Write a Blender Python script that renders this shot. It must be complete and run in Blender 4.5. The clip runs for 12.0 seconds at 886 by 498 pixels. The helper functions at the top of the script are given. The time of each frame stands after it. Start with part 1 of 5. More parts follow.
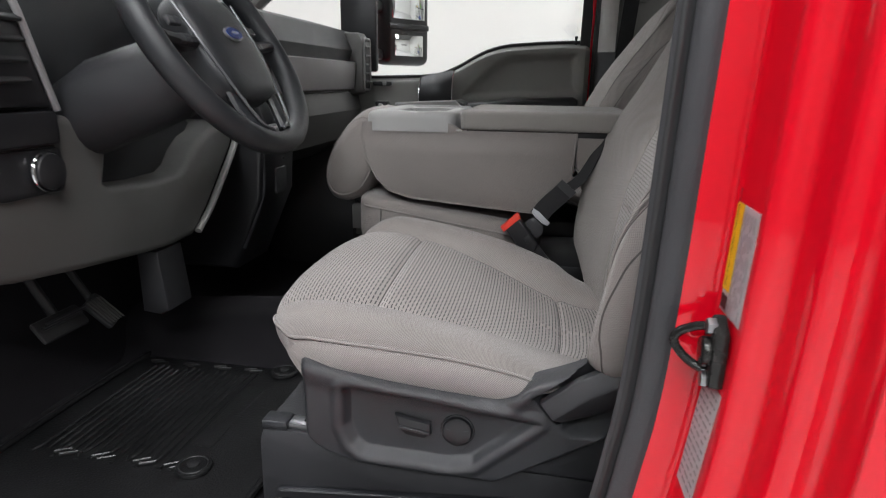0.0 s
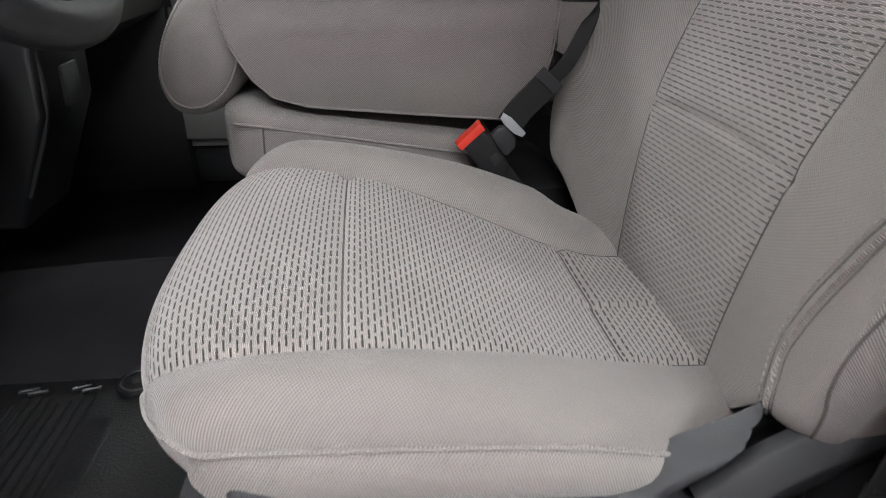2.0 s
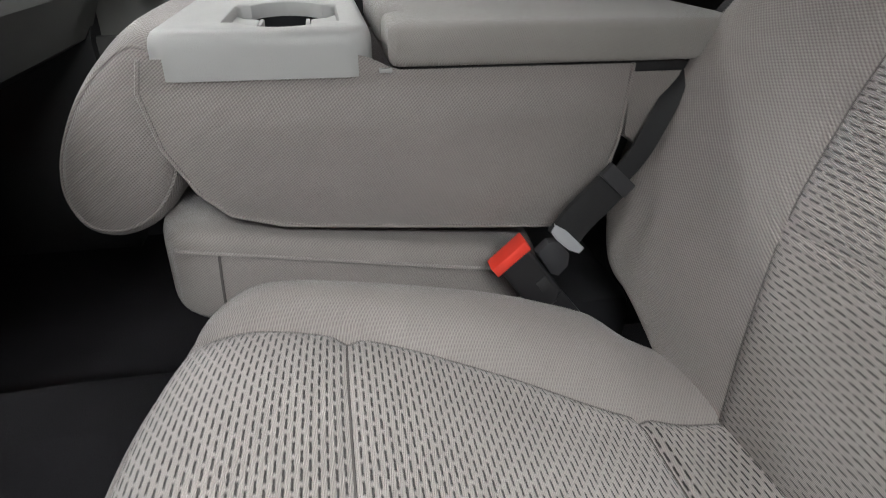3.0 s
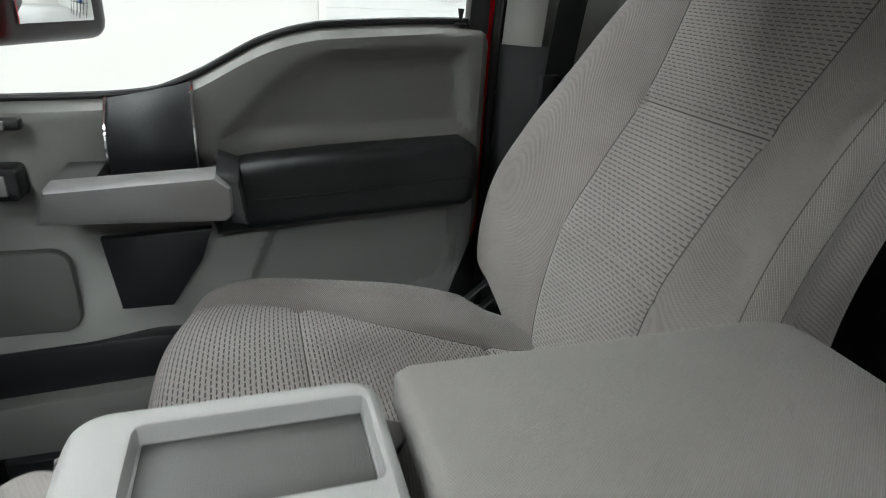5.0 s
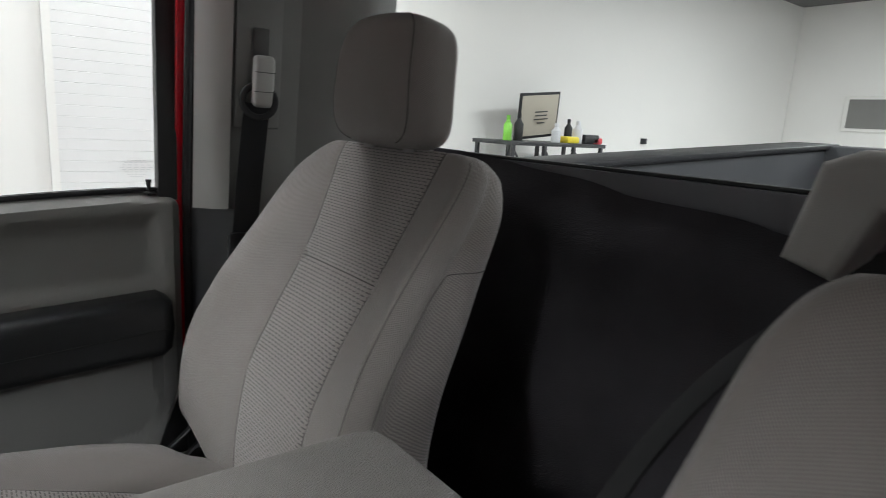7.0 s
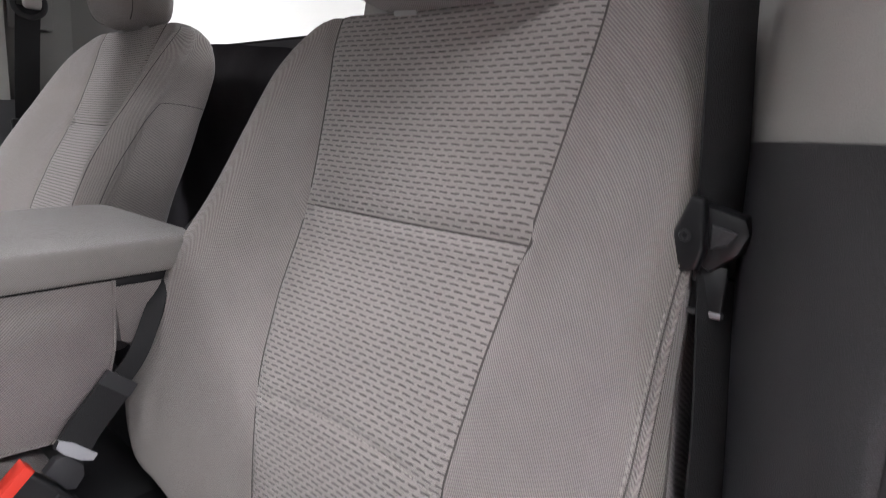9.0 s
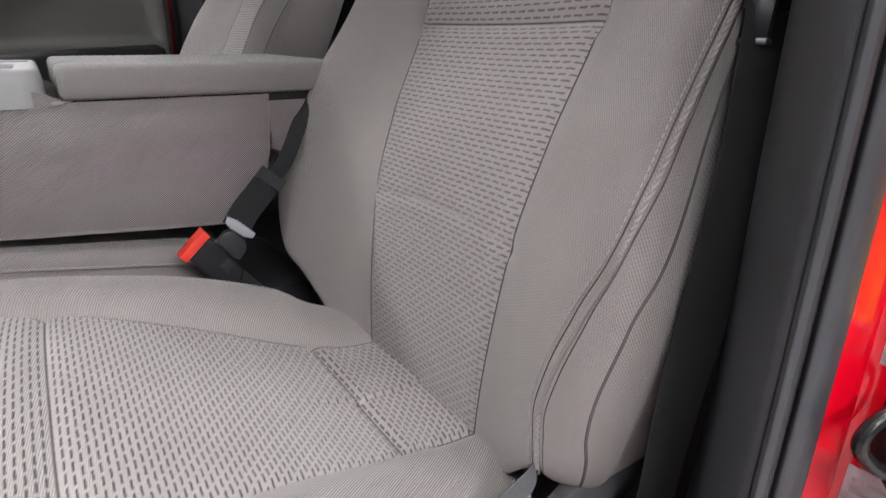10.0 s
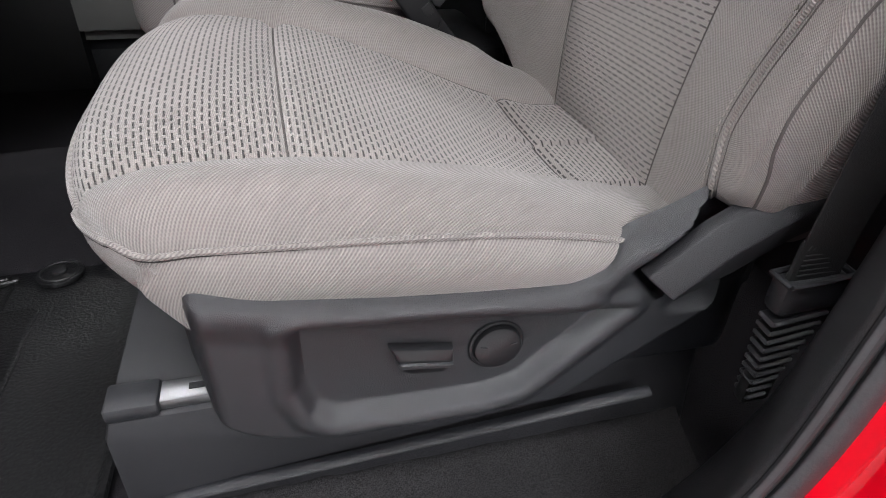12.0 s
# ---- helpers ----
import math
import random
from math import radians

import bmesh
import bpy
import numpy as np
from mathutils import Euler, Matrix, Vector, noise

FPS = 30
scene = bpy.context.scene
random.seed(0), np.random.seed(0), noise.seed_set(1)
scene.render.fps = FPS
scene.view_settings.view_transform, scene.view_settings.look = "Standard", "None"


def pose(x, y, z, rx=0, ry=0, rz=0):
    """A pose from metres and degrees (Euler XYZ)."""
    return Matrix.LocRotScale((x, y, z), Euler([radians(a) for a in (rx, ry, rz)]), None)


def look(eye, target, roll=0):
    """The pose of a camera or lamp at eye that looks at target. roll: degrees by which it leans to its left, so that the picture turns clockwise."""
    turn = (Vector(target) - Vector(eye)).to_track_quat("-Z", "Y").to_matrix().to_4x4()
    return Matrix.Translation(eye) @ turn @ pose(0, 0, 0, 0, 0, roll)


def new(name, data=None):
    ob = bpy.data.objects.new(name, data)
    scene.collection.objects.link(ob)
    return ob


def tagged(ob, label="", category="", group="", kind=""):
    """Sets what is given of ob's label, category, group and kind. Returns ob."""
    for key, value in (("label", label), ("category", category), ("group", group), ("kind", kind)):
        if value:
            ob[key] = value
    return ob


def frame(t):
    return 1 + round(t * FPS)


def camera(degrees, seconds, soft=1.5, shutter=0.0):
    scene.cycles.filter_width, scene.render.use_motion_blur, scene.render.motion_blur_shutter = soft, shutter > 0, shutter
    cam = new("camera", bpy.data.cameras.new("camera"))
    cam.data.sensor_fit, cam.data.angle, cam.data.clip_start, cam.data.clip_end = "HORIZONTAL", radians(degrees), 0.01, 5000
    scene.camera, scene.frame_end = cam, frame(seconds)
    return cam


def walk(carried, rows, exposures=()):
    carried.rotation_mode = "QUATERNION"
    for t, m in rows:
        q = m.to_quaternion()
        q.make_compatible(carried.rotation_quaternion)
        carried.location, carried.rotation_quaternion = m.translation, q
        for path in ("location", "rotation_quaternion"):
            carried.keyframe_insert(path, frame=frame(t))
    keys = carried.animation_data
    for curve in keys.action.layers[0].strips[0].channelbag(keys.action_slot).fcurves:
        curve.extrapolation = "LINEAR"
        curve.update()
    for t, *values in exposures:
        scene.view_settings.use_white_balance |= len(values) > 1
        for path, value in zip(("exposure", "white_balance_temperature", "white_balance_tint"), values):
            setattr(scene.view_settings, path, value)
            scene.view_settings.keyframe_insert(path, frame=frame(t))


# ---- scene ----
cam = camera(72.1, 12.0, soft=0.5, shutter=0.25)
PATH = [
    (0, (0.263, -1.016, 0.711), (-0.059, 0.883, 0.171), 0.8),
    (0.5, (0.186, -0.843, 0.657), (-0.001, 1.031, -0.018), 0.9),
    (1, (0.159, -0.743, 0.628), (0.078, 1.096, -0.154), 1.0),
    (1.5, (0.094, -0.687, 0.638), (0.179, 1.114, -0.228), 0.8),
    (2, (0.049, -0.598, 0.669), (0.281, 1.171, -0.235), 1.0),
    (2.5, (0.034, -0.433, 0.699), (0.339, 1.303, -0.248), 0.8),
    (3, (0.022, -0.293, 0.725), (0.357, 1.437, -0.221), 0.7),
    (3.5, (-0.017, -0.152, 0.766), (0.375, 1.58, -0.156), 0.3),
    (3.7, (-0.029, -0.086, 0.786), (0.397, 1.65, -0.112), 0.4),
    (5.3, (0.003, 0.291, 0.91), (0.619, 2.035, 0.149), 3.8),
    (5.5, (0.011, 0.311, 0.913), (0.676, 2.057, 0.199), 4.0),
    (6, (0.076, 0.291, 0.96), (0.903, 2.012, 0.365), 3.7),
    (6.5, (0.08, 0.188, 0.991), (1.127, 1.824, 0.512), 3.7),
    (7, (0.086, 0.048, 0.988), (1.287, 1.596, 0.588), 3.4),
    (7.2, (0.099, -0.014, 0.989), (1.359, 1.491, 0.603), 3.3),
    (8.8, (0.062, -0.418, 0.833), (1.552, 0.843, 0.417), 2.5),
    (9, (0.070, -0.444, 0.797), (1.535, 0.855, 0.376), 1.9),
    (9.5, (0.059, -0.513, 0.721), (1.39, 0.894, 0.222), 0.9),
    (10, (0.057, -0.568, 0.683), (1.088, 1.011, 0.019), 0.4),
    (10.5, (0.044, -0.598, 0.639), (0.873, 1.03, -0.175), 0.7),
    (11, (0.022, -0.619, 0.595), (0.684, 1.01, -0.359), 1.3),
    (11.5, (0.024, -0.622, 0.579), (0.571, 0.975, -0.494), 1.8),
    (12, (0.022, -0.629, 0.582), (0.476, 0.972, -0.528), 1.9),
]
EXPOSURES = [(0, -.42, 6400, 10), (0.5, -.17, 6400, 11), (1.0, -.1, 6400, 11), (1.5, -.15, 6400, 10), (2.5, -.2, 6450, 9), (3.5, -.05, 6450, 6), (5.5, -.12, 6250, 3), (7.0, -.38, 6350, 8), (8.8, .25, 6350, 15),
             (9.5, .18, 6350, 14), (10.5, -.03, 6400, 13), (12, -.13, 6400, 12)]
walk(cam, [(t, look(e, g, r)) for t, e, g, r in PATH], EXPOSURES)

# ---- world, lights ----
world = bpy.data.worlds.new("studio_world")
scene.world = world
world.use_nodes = True
world.node_tree.nodes["Background"].inputs[0].default_value = (0.9, 0.95, 1.0, 1)
world.node_tree.nodes["Background"].inputs[1].default_value = 0.05

GROUND = -0.62


def area(name, loc, target, sx, sy, watts, color=(1, 1, 1)):
    d = bpy.data.lights.new(name, "AREA")
    d.shape, d.size, d.size_y, d.energy, d.color = "RECTANGLE", sx, sy, watts, color
    ob = new(name, d)
    ob.matrix_world = look(loc, target)
    return ob


# long rows of ceiling lamps of the photo studio
LAMPS = ((.2, -1.6, 105), (.5, -4.2, 310), (-2.6, 2.4, 120), (1.6, 4.2, 50), (7.6, 1.4, 270), (5.5, -4.0, 60), (-4.8, -.2, 75))
for lx, ly, lw in LAMPS:
    area("ceiling_lamp_light", (lx, ly, 3.28), (lx, ly, 0), 3.2, 0.5, lw, (0.945, 0.975, 1.0))


# ---- materials ----
def mat(name, color, rough=0.5, metal=0.0, coat=0.0, spec=0.5):
    m = bpy.data.materials.new(name)
    m.use_nodes = True
    b = m.node_tree.nodes["Principled BSDF"]
    b.inputs["Base Color"].default_value = (*color, 1)
    b.inputs["Roughness"].default_value = rough
    b.inputs["Metallic"].default_value = metal
    b.inputs["Coat Weight"].default_value = coat
    b.inputs["Coat Roughness"].default_value = 0.04
    b.inputs["Specular IOR Level"].default_value = spec
    return m


def node(m, kind, **inputs):
    n = m.node_tree.nodes.new(kind)
    for k, v in inputs.items():
        n.inputs[k.replace("_", " ")].default_value = v
    return n


def link(m, a, b):
    m.node_tree.links.new(a, b)


def grained(m, scale, height, vary=0.25, big=6.0, rough_vary=0.1, speck=0.0):
    """Fine bump plus slow colour and gloss variation, in metres of the object."""
    b = m.node_tree.nodes["Principled BSDF"]
    co = node(m, "ShaderNodeTexCoord")
    fine = node(m, "ShaderNodeTexNoise", Scale=scale, Detail=3.0)
    slow = node(m, "ShaderNodeTexNoise", Scale=big, Detail=4.0)
    for n in (fine, slow):
        link(m, co.outputs["Object"], n.inputs["Vector"])
    bump = node(m, "ShaderNodeBump", Strength=0.6, Distance=height)
    link(m, fine.outputs["Fac"], bump.inputs["Height"])
    link(m, bump.outputs["Normal"], b.inputs["Normal"])
    base = b.inputs["Base Color"].default_value[:]
    mix = node(m, "ShaderNodeMix")
    mix.data_type = "RGBA"
    mix.inputs["A"].default_value = tuple(c * (1 - vary) for c in base[:3]) + (1,)
    mix.inputs["B"].default_value = tuple(min(1, c * (1 + vary)) for c in base[:3]) + (1,)
    link(m, slow.outputs["Fac"], mix.inputs["Factor"])
    link(m, mix.outputs["Result"], b.inputs["Base Color"])
    if speck:
        # light on the grain put into the colour: bright tips, shaded pits
        tips = node(m, "ShaderNodeMapRange")
        tips.inputs["From Min"].default_value, tips.inputs["From Max"].default_value = 0.36, 0.64
        tips.inputs["To Min"].default_value, tips.inputs["To Max"].default_value = 1 - speck, 1 + speck
        link(m, fine.outputs["Fac"], tips.inputs["Value"])
        mul = node(m, "ShaderNodeMix")
        mul.data_type, mul.blend_type = "RGBA", "MULTIPLY"
        mul.inputs["Factor"].default_value = 1.0
        link(m, mix.outputs["Result"], mul.inputs["A"])
        link(m, tips.outputs["Result"], mul.inputs["B"])
        link(m, mul.outputs["Result"], b.inputs["Base Color"])
    r = b.inputs["Roughness"].default_value
    ramp = node(m, "ShaderNodeMapRange")
    ramp.inputs["To Min"].default_value, ramp.inputs["To Max"].default_value = max(0.02, r - rough_vary), min(1, r + rough_vary)
    link(m, slow.outputs["Fac"], ramp.inputs["Value"])
    link(m, ramp.outputs["Result"], b.inputs["Roughness"])
    return m


def twill(name, color, period=0.0021, angle=52, dark=0.66):
    """Ribbed seat cloth: fine slanting ribs crossed by the thread count, laid out in metres of surface."""
    m = mat(name, color, 0.85, spec=0.25)
    b = m.node_tree.nodes["Principled BSDF"]
    b.inputs["Sheen Weight"].default_value = 0.25
    b.inputs["Sheen Roughness"].default_value = 0.4
    uv = node(m, "ShaderNodeUVMap")
    rot = node(m, "ShaderNodeMapping")
    rot.inputs["Rotation"].default_value = (0, 0, radians(angle))
    link(m, uv.outputs["UV"], rot.inputs["Vector"])
    ribs = node(m, "ShaderNodeTexWave", Scale=math.tau / period / 20, Distortion=0.2, Detail=1.0)
    link(m, rot.outputs["Vector"], ribs.inputs["Vector"])
    rot2 = node(m, "ShaderNodeMapping")
    rot2.inputs["Rotation"].default_value = (0, 0, radians(angle - 78))
    link(m, uv.outputs["UV"], rot2.inputs["Vector"])
    cross = node(m, "ShaderNodeTexWave", Scale=math.tau / period / 26, Distortion=0.3, Detail=1.0)
    link(m, rot2.outputs["Vector"], cross.inputs["Vector"])
    both = node(m, "ShaderNodeMath")
    both.operation = "MULTIPLY_ADD"
    both.inputs[1].default_value = 0.35
    link(m, cross.outputs["Fac"], both.inputs[0])
    link(m, ribs.outputs["Fac"], both.inputs[2])
    slow = node(m, "ShaderNodeTexNoise", Scale=7.0, Detail=5.0, Roughness=0.65)
    co = node(m, "ShaderNodeTexCoord")
    link(m, co.outputs["Object"], slow.inputs["Vector"])
    mix = node(m, "ShaderNodeMix")
    mix.data_type = "RGBA"
    mix.inputs["A"].default_value = tuple(c * dark for c in color) + (1,)
    mix.inputs["B"].default_value = tuple(min(1, c * 1.12) for c in color) + (1,)
    link(m, both.outputs["Value"], mix.inputs["Factor"])
    tint = node(m, "ShaderNodeMix")
    tint.data_type, tint.blend_type = "RGBA", "MULTIPLY"
    tint.inputs["Factor"].default_value = 1.0
    grey = node(m, "ShaderNodeMapRange")
    grey.inputs["To Min"].default_value, grey.inputs["To Max"].default_value = 0.84, 1.14
    link(m, slow.outputs["Fac"], grey.inputs["Value"])
    link(m, mix.outputs["Result"], tint.inputs["A"])
    link(m, grey.outputs["Result"], tint.inputs["B"])
    link(m, tint.outputs["Result"], b.inputs["Base Color"])
    bump = node(m, "ShaderNodeBump", Strength=0.7, Distance=0.0008)
    link(m, both.outputs["Value"], bump.inputs["Height"])
    link(m, bump.outputs["Normal"], b.inputs["Normal"])
    return m


def dashed(name, color, dash, row=0.0058, length=0.0150, gap=0.00242):
    """Woven insert cloth: rows of sunken dark dashes on a ribbed light ground."""
    m = twill(name, color, 0.0016, 8, 0.88)
    b = m.node_tree.nodes["Principled BSDF"]
    uv = node(m, "ShaderNodeUVMap")
    sc = node(m, "ShaderNodeMapping")
    sc.inputs["Scale"].default_value = (10, 10, 10)
    sc.inputs["Rotation"].default_value = (0, 0, radians(90))
    wob = node(m, "ShaderNodeTexNoise", Scale=380.0, Detail=2.0)
    link(m, uv.outputs["UV"], wob.inputs["Vector"])
    add = node(m, "ShaderNodeMix")
    add.data_type, add.blend_type = "RGBA", "LINEAR_LIGHT"
    add.inputs["Factor"].default_value = 0.0006
    link(m, uv.outputs["UV"], add.inputs["A"])
    link(m, wob.outputs["Color"], add.inputs["B"])
    link(m, add.outputs["Result"], sc.inputs["Vector"])
    br = node(m, "ShaderNodeTexBrick", Scale=1.0)
    br.inputs["Brick Width"].default_value = length * 10
    br.inputs["Row Height"].default_value = row * 10
    br.inputs["Mortar Size"].default_value = gap * 10
    br.inputs["Mortar Smooth"].default_value = 0.35
    br.inputs["Color1"].default_value = br.inputs["Color2"].default_value = (1, 1, 1, 1)
    br.inputs["Mortar"].default_value = (0, 0, 0, 1)
    link(m, sc.outputs["Vector"], br.inputs["Vector"])
    mix = node(m, "ShaderNodeMix")
    mix.data_type = "RGBA"
    mix.inputs["B"].default_value = (*dash, 1)
    old = b.inputs["Base Color"].links[0].from_socket
    link(m, old, mix.inputs["A"])
    soft = node(m, "ShaderNodeMath")
    soft.operation = "MULTIPLY"
    soft.inputs[1].default_value = 0.95
    link(m, br.outputs["Color"], soft.inputs[0])
    link(m, soft.outputs["Value"], mix.inputs["Factor"])
    link(m, mix.outputs["Result"], b.inputs["Base Color"])
    bump = node(m, "ShaderNodeBump", Strength=0.7, Distance=0.0011)
    bump.invert = True
    link(m, br.outputs["Color"], bump.inputs["Height"])
    link(m, b.inputs["Normal"].links[0].from_socket, bump.inputs["Normal"])
    link(m, bump.outputs["Normal"], b.inputs["Normal"])
    return m


CLOTH = (0.262, 0.236, 0.224)
M_CLOTH = twill("ribbed_taupe_cloth", CLOTH)
M_INSERT = dashed("dash_woven_cloth", (0.330, 0.300, 0.284), (0.034, 0.031, 0.030))
M_INSERTB = dashed("dash_woven_back_cloth", (0.318, 0.288, 0.274), (0.105, 0.096, 0.092))
M_LID = twill("armrest_cloth", (0.268, 0.25, 0.236), 0.0016, 52, 0.88)
M_SEAM = grained(mat("seam_thread", (0.035, 0.032, 0.03), 0.9), 900, 0.0006)
M_SOFTSEAM = grained(mat("tone_seam_thread", (0.085, 0.077, 0.073), 0.9), 900, 0.0006)
M_STITCH = grained(mat("light_stitch_thread", (0.36, 0.33, 0.31), 0.9), 900, 0.0006)
M_BLACK = grained(mat("black_grained_plastic", (0.0155, 0.016, 0.0195), 0.33, spec=1.0), 1500, 0.0016, 0.3, 9, 0.1, 0.7)
M_LEVER = grained(mat("satin_black_plastic", (0.016, 0.016, 0.0185), 0.46, spec=0.6), 1500, 0.0012, 0.2, 9, 0.1, 0.5)
M_MATTE = grained(mat("matt_black_plastic", (0.036, 0.0355, 0.039), 0.36, spec=0.6), 1500, 0.0012, 0.25, 7, 0.1, 0.5)
M_BLACKS = grained(mat("smooth_black_plastic", (0.013, 0.013, 0.0145), 0.32), 500, 0.0002, 0.2, 9)
M_DARK = grained(mat("dark_rubber", (0.016, 0.016, 0.017), 0.55), 700, 0.0004, 0.25, 12)
M_SEAL = grained(mat("grey_black_weatherstrip", (0.032, 0.032, 0.035), 0.45, spec=0.5), 400, 0.0004, 0.2, 14)
M_MAT = grained(mat("ribbed_rubber_mat", (0.010, 0.010, 0.0106), 0.34), 240, 0.0020, 0.35, 10, 0.14, 0.5)
M_CARPET = grained(mat("black_carpet", (0.016, 0.015, 0.017), 0.95, spec=0.15), 600, 0.004, 0.5, 8)
M_FELT = grained(mat("black_felt", (0.052, 0.048, 0.054), 0.95, spec=0.2), 600, 0.004, 0.5, 8)
M_GREY = grained(mat("grey_trim_plastic", (0.21, 0.206, 0.197), 0.55), 900, 0.0006, 0.08, 5)
M_PILLAR = grained(mat("pale_pillar_plastic", (0.38, 0.37, 0.35), 0.5), 900, 0.0006, 0.06, 5)
# darker copy of the grey trim; on the dash it stands for weaker light
M_GREYD = grained(mat("darkened_grey_trim_plastic", (0.075, 0.073, 0.070), 0.55), 900, 0.0006, 0.1, 5)
M_TRAY = grained(mat("light_grey_tray_plastic", (0.32, 0.316, 0.308), 0.5), 900, 0.0005, 0.06, 5)
M_SILVER = grained(mat("satin_silver_plastic", (0.30, 0.29, 0.29), 0.36, 0.55), 700, 0.0002, 0.1, 8)
M_DIMSILVER = grained(mat("dark_silver_plastic", (0.13, 0.13, 0.135), 0.34, 0.5), 700, 0.0002, 0.1, 8)
M_BADGE = mat("deep_blue_enamel", (0.012, 0.035, 0.16), 0.2, 0.0, 0.8)
M_ALU = mat("brushed_light_metal", (0.50, 0.51, 0.54), 0.4, 0.5)
M_CHROME = mat("chrome", (0.75, 0.75, 0.76), 0.1, 1.0)
M_STEEL = grained(mat("worn_steel", (0.36, 0.36, 0.37), 0.35, 1.0), 300, 0.0005, 0.3, 30)
M_RED = grained(mat("red_car_paint", (0.60, 0.0012, 0.012), 0.35, 0.0, 1.0, 0.08), 60, 0.0001, 0.05, 3, 0.05)
M_GREASE = grained(mat("greasy_dark_steel", (0.022, 0.021, 0.020), 0.24, 0.5), 200, 0.0008, 0.5, 60, 0.15)
M_BUCKLE = mat("red_button_plastic", (0.75, 0.05, 0.03), 0.4)
M_BELT = grained(mat("black_webbing", (0.018, 0.018, 0.019), 0.7, spec=0.3), 900, 0.001, 0.3, 40)
M_LEATHER = grained(mat("soft_black_vinyl", (0.014, 0.015, 0.017), 0.42), 700, 0.0008, 0.2, 8)
M_LABEL = grained(mat("white_label_vinyl", (0.72, 0.72, 0.74), 0.4), 300, 0.0002, 0.04, 20)
M_YELLOW = grained(mat("yellow_label_vinyl", (0.85, 0.58, 0.01), 0.4), 300, 0.0002, 0.05, 20)
M_ETCH = mat("etched_glass", (0.60, 0.61, 0.61), 0.7)
M_PRINT = mat("grey_print_ink", (0.34, 0.34, 0.35), 0.6)
M_INK = mat("black_ink", (0.02, 0.02, 0.02), 0.6)
M_WALL = grained(mat("white_studio_wall", (0.80, 0.79, 0.76), 0.8), 60, 0.001, 0.03, 0.8)
# for walls out of view and the ceiling; dark to cut bounced fill light
M_WALLG = grained(mat("darkened_studio_wall", (0.16, 0.158, 0.155), 0.8), 60, 0.001, 0.04, 0.8)
M_SHUTTER = grained(mat("white_ribbed_shutter", (0.74, 0.74, 0.73), 0.5), 40, 0.0006, 0.04, 2)
M_FLOOR = grained(mat("grey_concrete_floor", (0.50, 0.49, 0.485), 0.4), 30, 0.002, 0.2, 1.5)
M_BAND = grained(mat("grey_painted_sheet_metal", (0.15, 0.15, 0.165), 0.5), 200, 0.0004, 0.1, 6)
# lighter copy of the carpet for the strip that catches the light
M_SIDECARPET = grained(mat("lit_black_carpet", (0.022, 0.021, 0.022), 0.95, spec=0.15), 800, 0.004, 0.4, 14, 0.05, 0.6)
M_LINER = grained(mat("grey_bed_liner", (0.07, 0.072, 0.078), 0.65), 300, 0.002, 0.2, 5)
M_HEAD = grained(mat("grey_headliner_felt", (0.33, 0.32, 0.30), 0.95), 700, 0.001, 0.05, 6)
M_LAMP = mat("lamp_diffuser", (0.9, 0.9, 0.9), 0.5)
M_LAMP.node_tree.nodes["Principled BSDF"].inputs["Emission Color"].default_value = (1, 0.98, 0.95, 1)
M_LAMP.node_tree.nodes["Principled BSDF"].inputs["Emission Strength"].default_value = 12.0
M_GLASS = mat("clear_glass", (0.98, 1.0, 0.99), 0.0)
M_GLASS.node_tree.nodes["Principled BSDF"].inputs["Transmission Weight"].default_value = 1.0
M_GLASS.node_tree.nodes["Principled BSDF"].inputs["IOR"].default_value = 1.12
M_MIRROR = mat("mirror_glass", (0.86, 0.87, 0.87), 0.03, 1.0)


# ---- mesh helpers ----
def at_of(ob):
    p = Vector((0, 0, 0))
    while ob is not None:
        p, ob = p + ob.location, ob.parent
    return p


def thing(name, loc, label, category, group="", kind=""):
    ob = new(name)
    ob.empty_display_size = 0.05
    ob.location = loc
    return tagged(ob, label, category, group, kind)


def smooth_by(me, degrees=35):
    me.polygons.foreach_set("use_smooth", [True] * len(me.polygons))
    me.set_sharp_from_angle(angle=radians(degrees))


def part(name, bm, material, parent=None, label="", degrees=35):
    """Links a bmesh, modelled in world coordinates, as one mesh object under a thing or a part."""
    off = at_of(parent)
    if material.name.endswith("cloth") and bm.loops.layers.uv.active is None:
        lay = bm.loops.layers.uv.verify()
        bm.normal_update()
        for f in bm.faces:
            n = [abs(c) for c in f.normal]
            k = n.index(max(n))
            for l in f.loops:
                p = l.vert.co
                l[lay].uv = ((p.y, p.z), (p.x, p.z), (p.x, p.y))[k]
    bmesh.ops.translate(bm, verts=bm.verts, vec=-off)
    me = bpy.data.meshes.new(name)
    bm.to_mesh(me)
    bm.free()
    me.materials.append(material)
    smooth_by(me, degrees)
    ob = new(name, me)
    ob.parent = parent
    return tagged(ob, label)


def solo(name, bm, material, label, category, group="", kind="", degrees=35):
    """A top-level thing that is one mesh, with its origin at the middle of its foot."""
    lo = Vector([min(v.co[i] for v in bm.verts) for i in range(3)])
    hi = Vector([max(v.co[i] for v in bm.verts) for i in range(3)])
    base = Vector(((lo.x + hi.x) / 2, (lo.y + hi.y) / 2, lo.z))
    bmesh.ops.translate(bm, verts=bm.verts, vec=-base)
    ob = part(name, bm, material, None, "", degrees)
    ob.location = base
    return tagged(ob, label, category, group, kind)


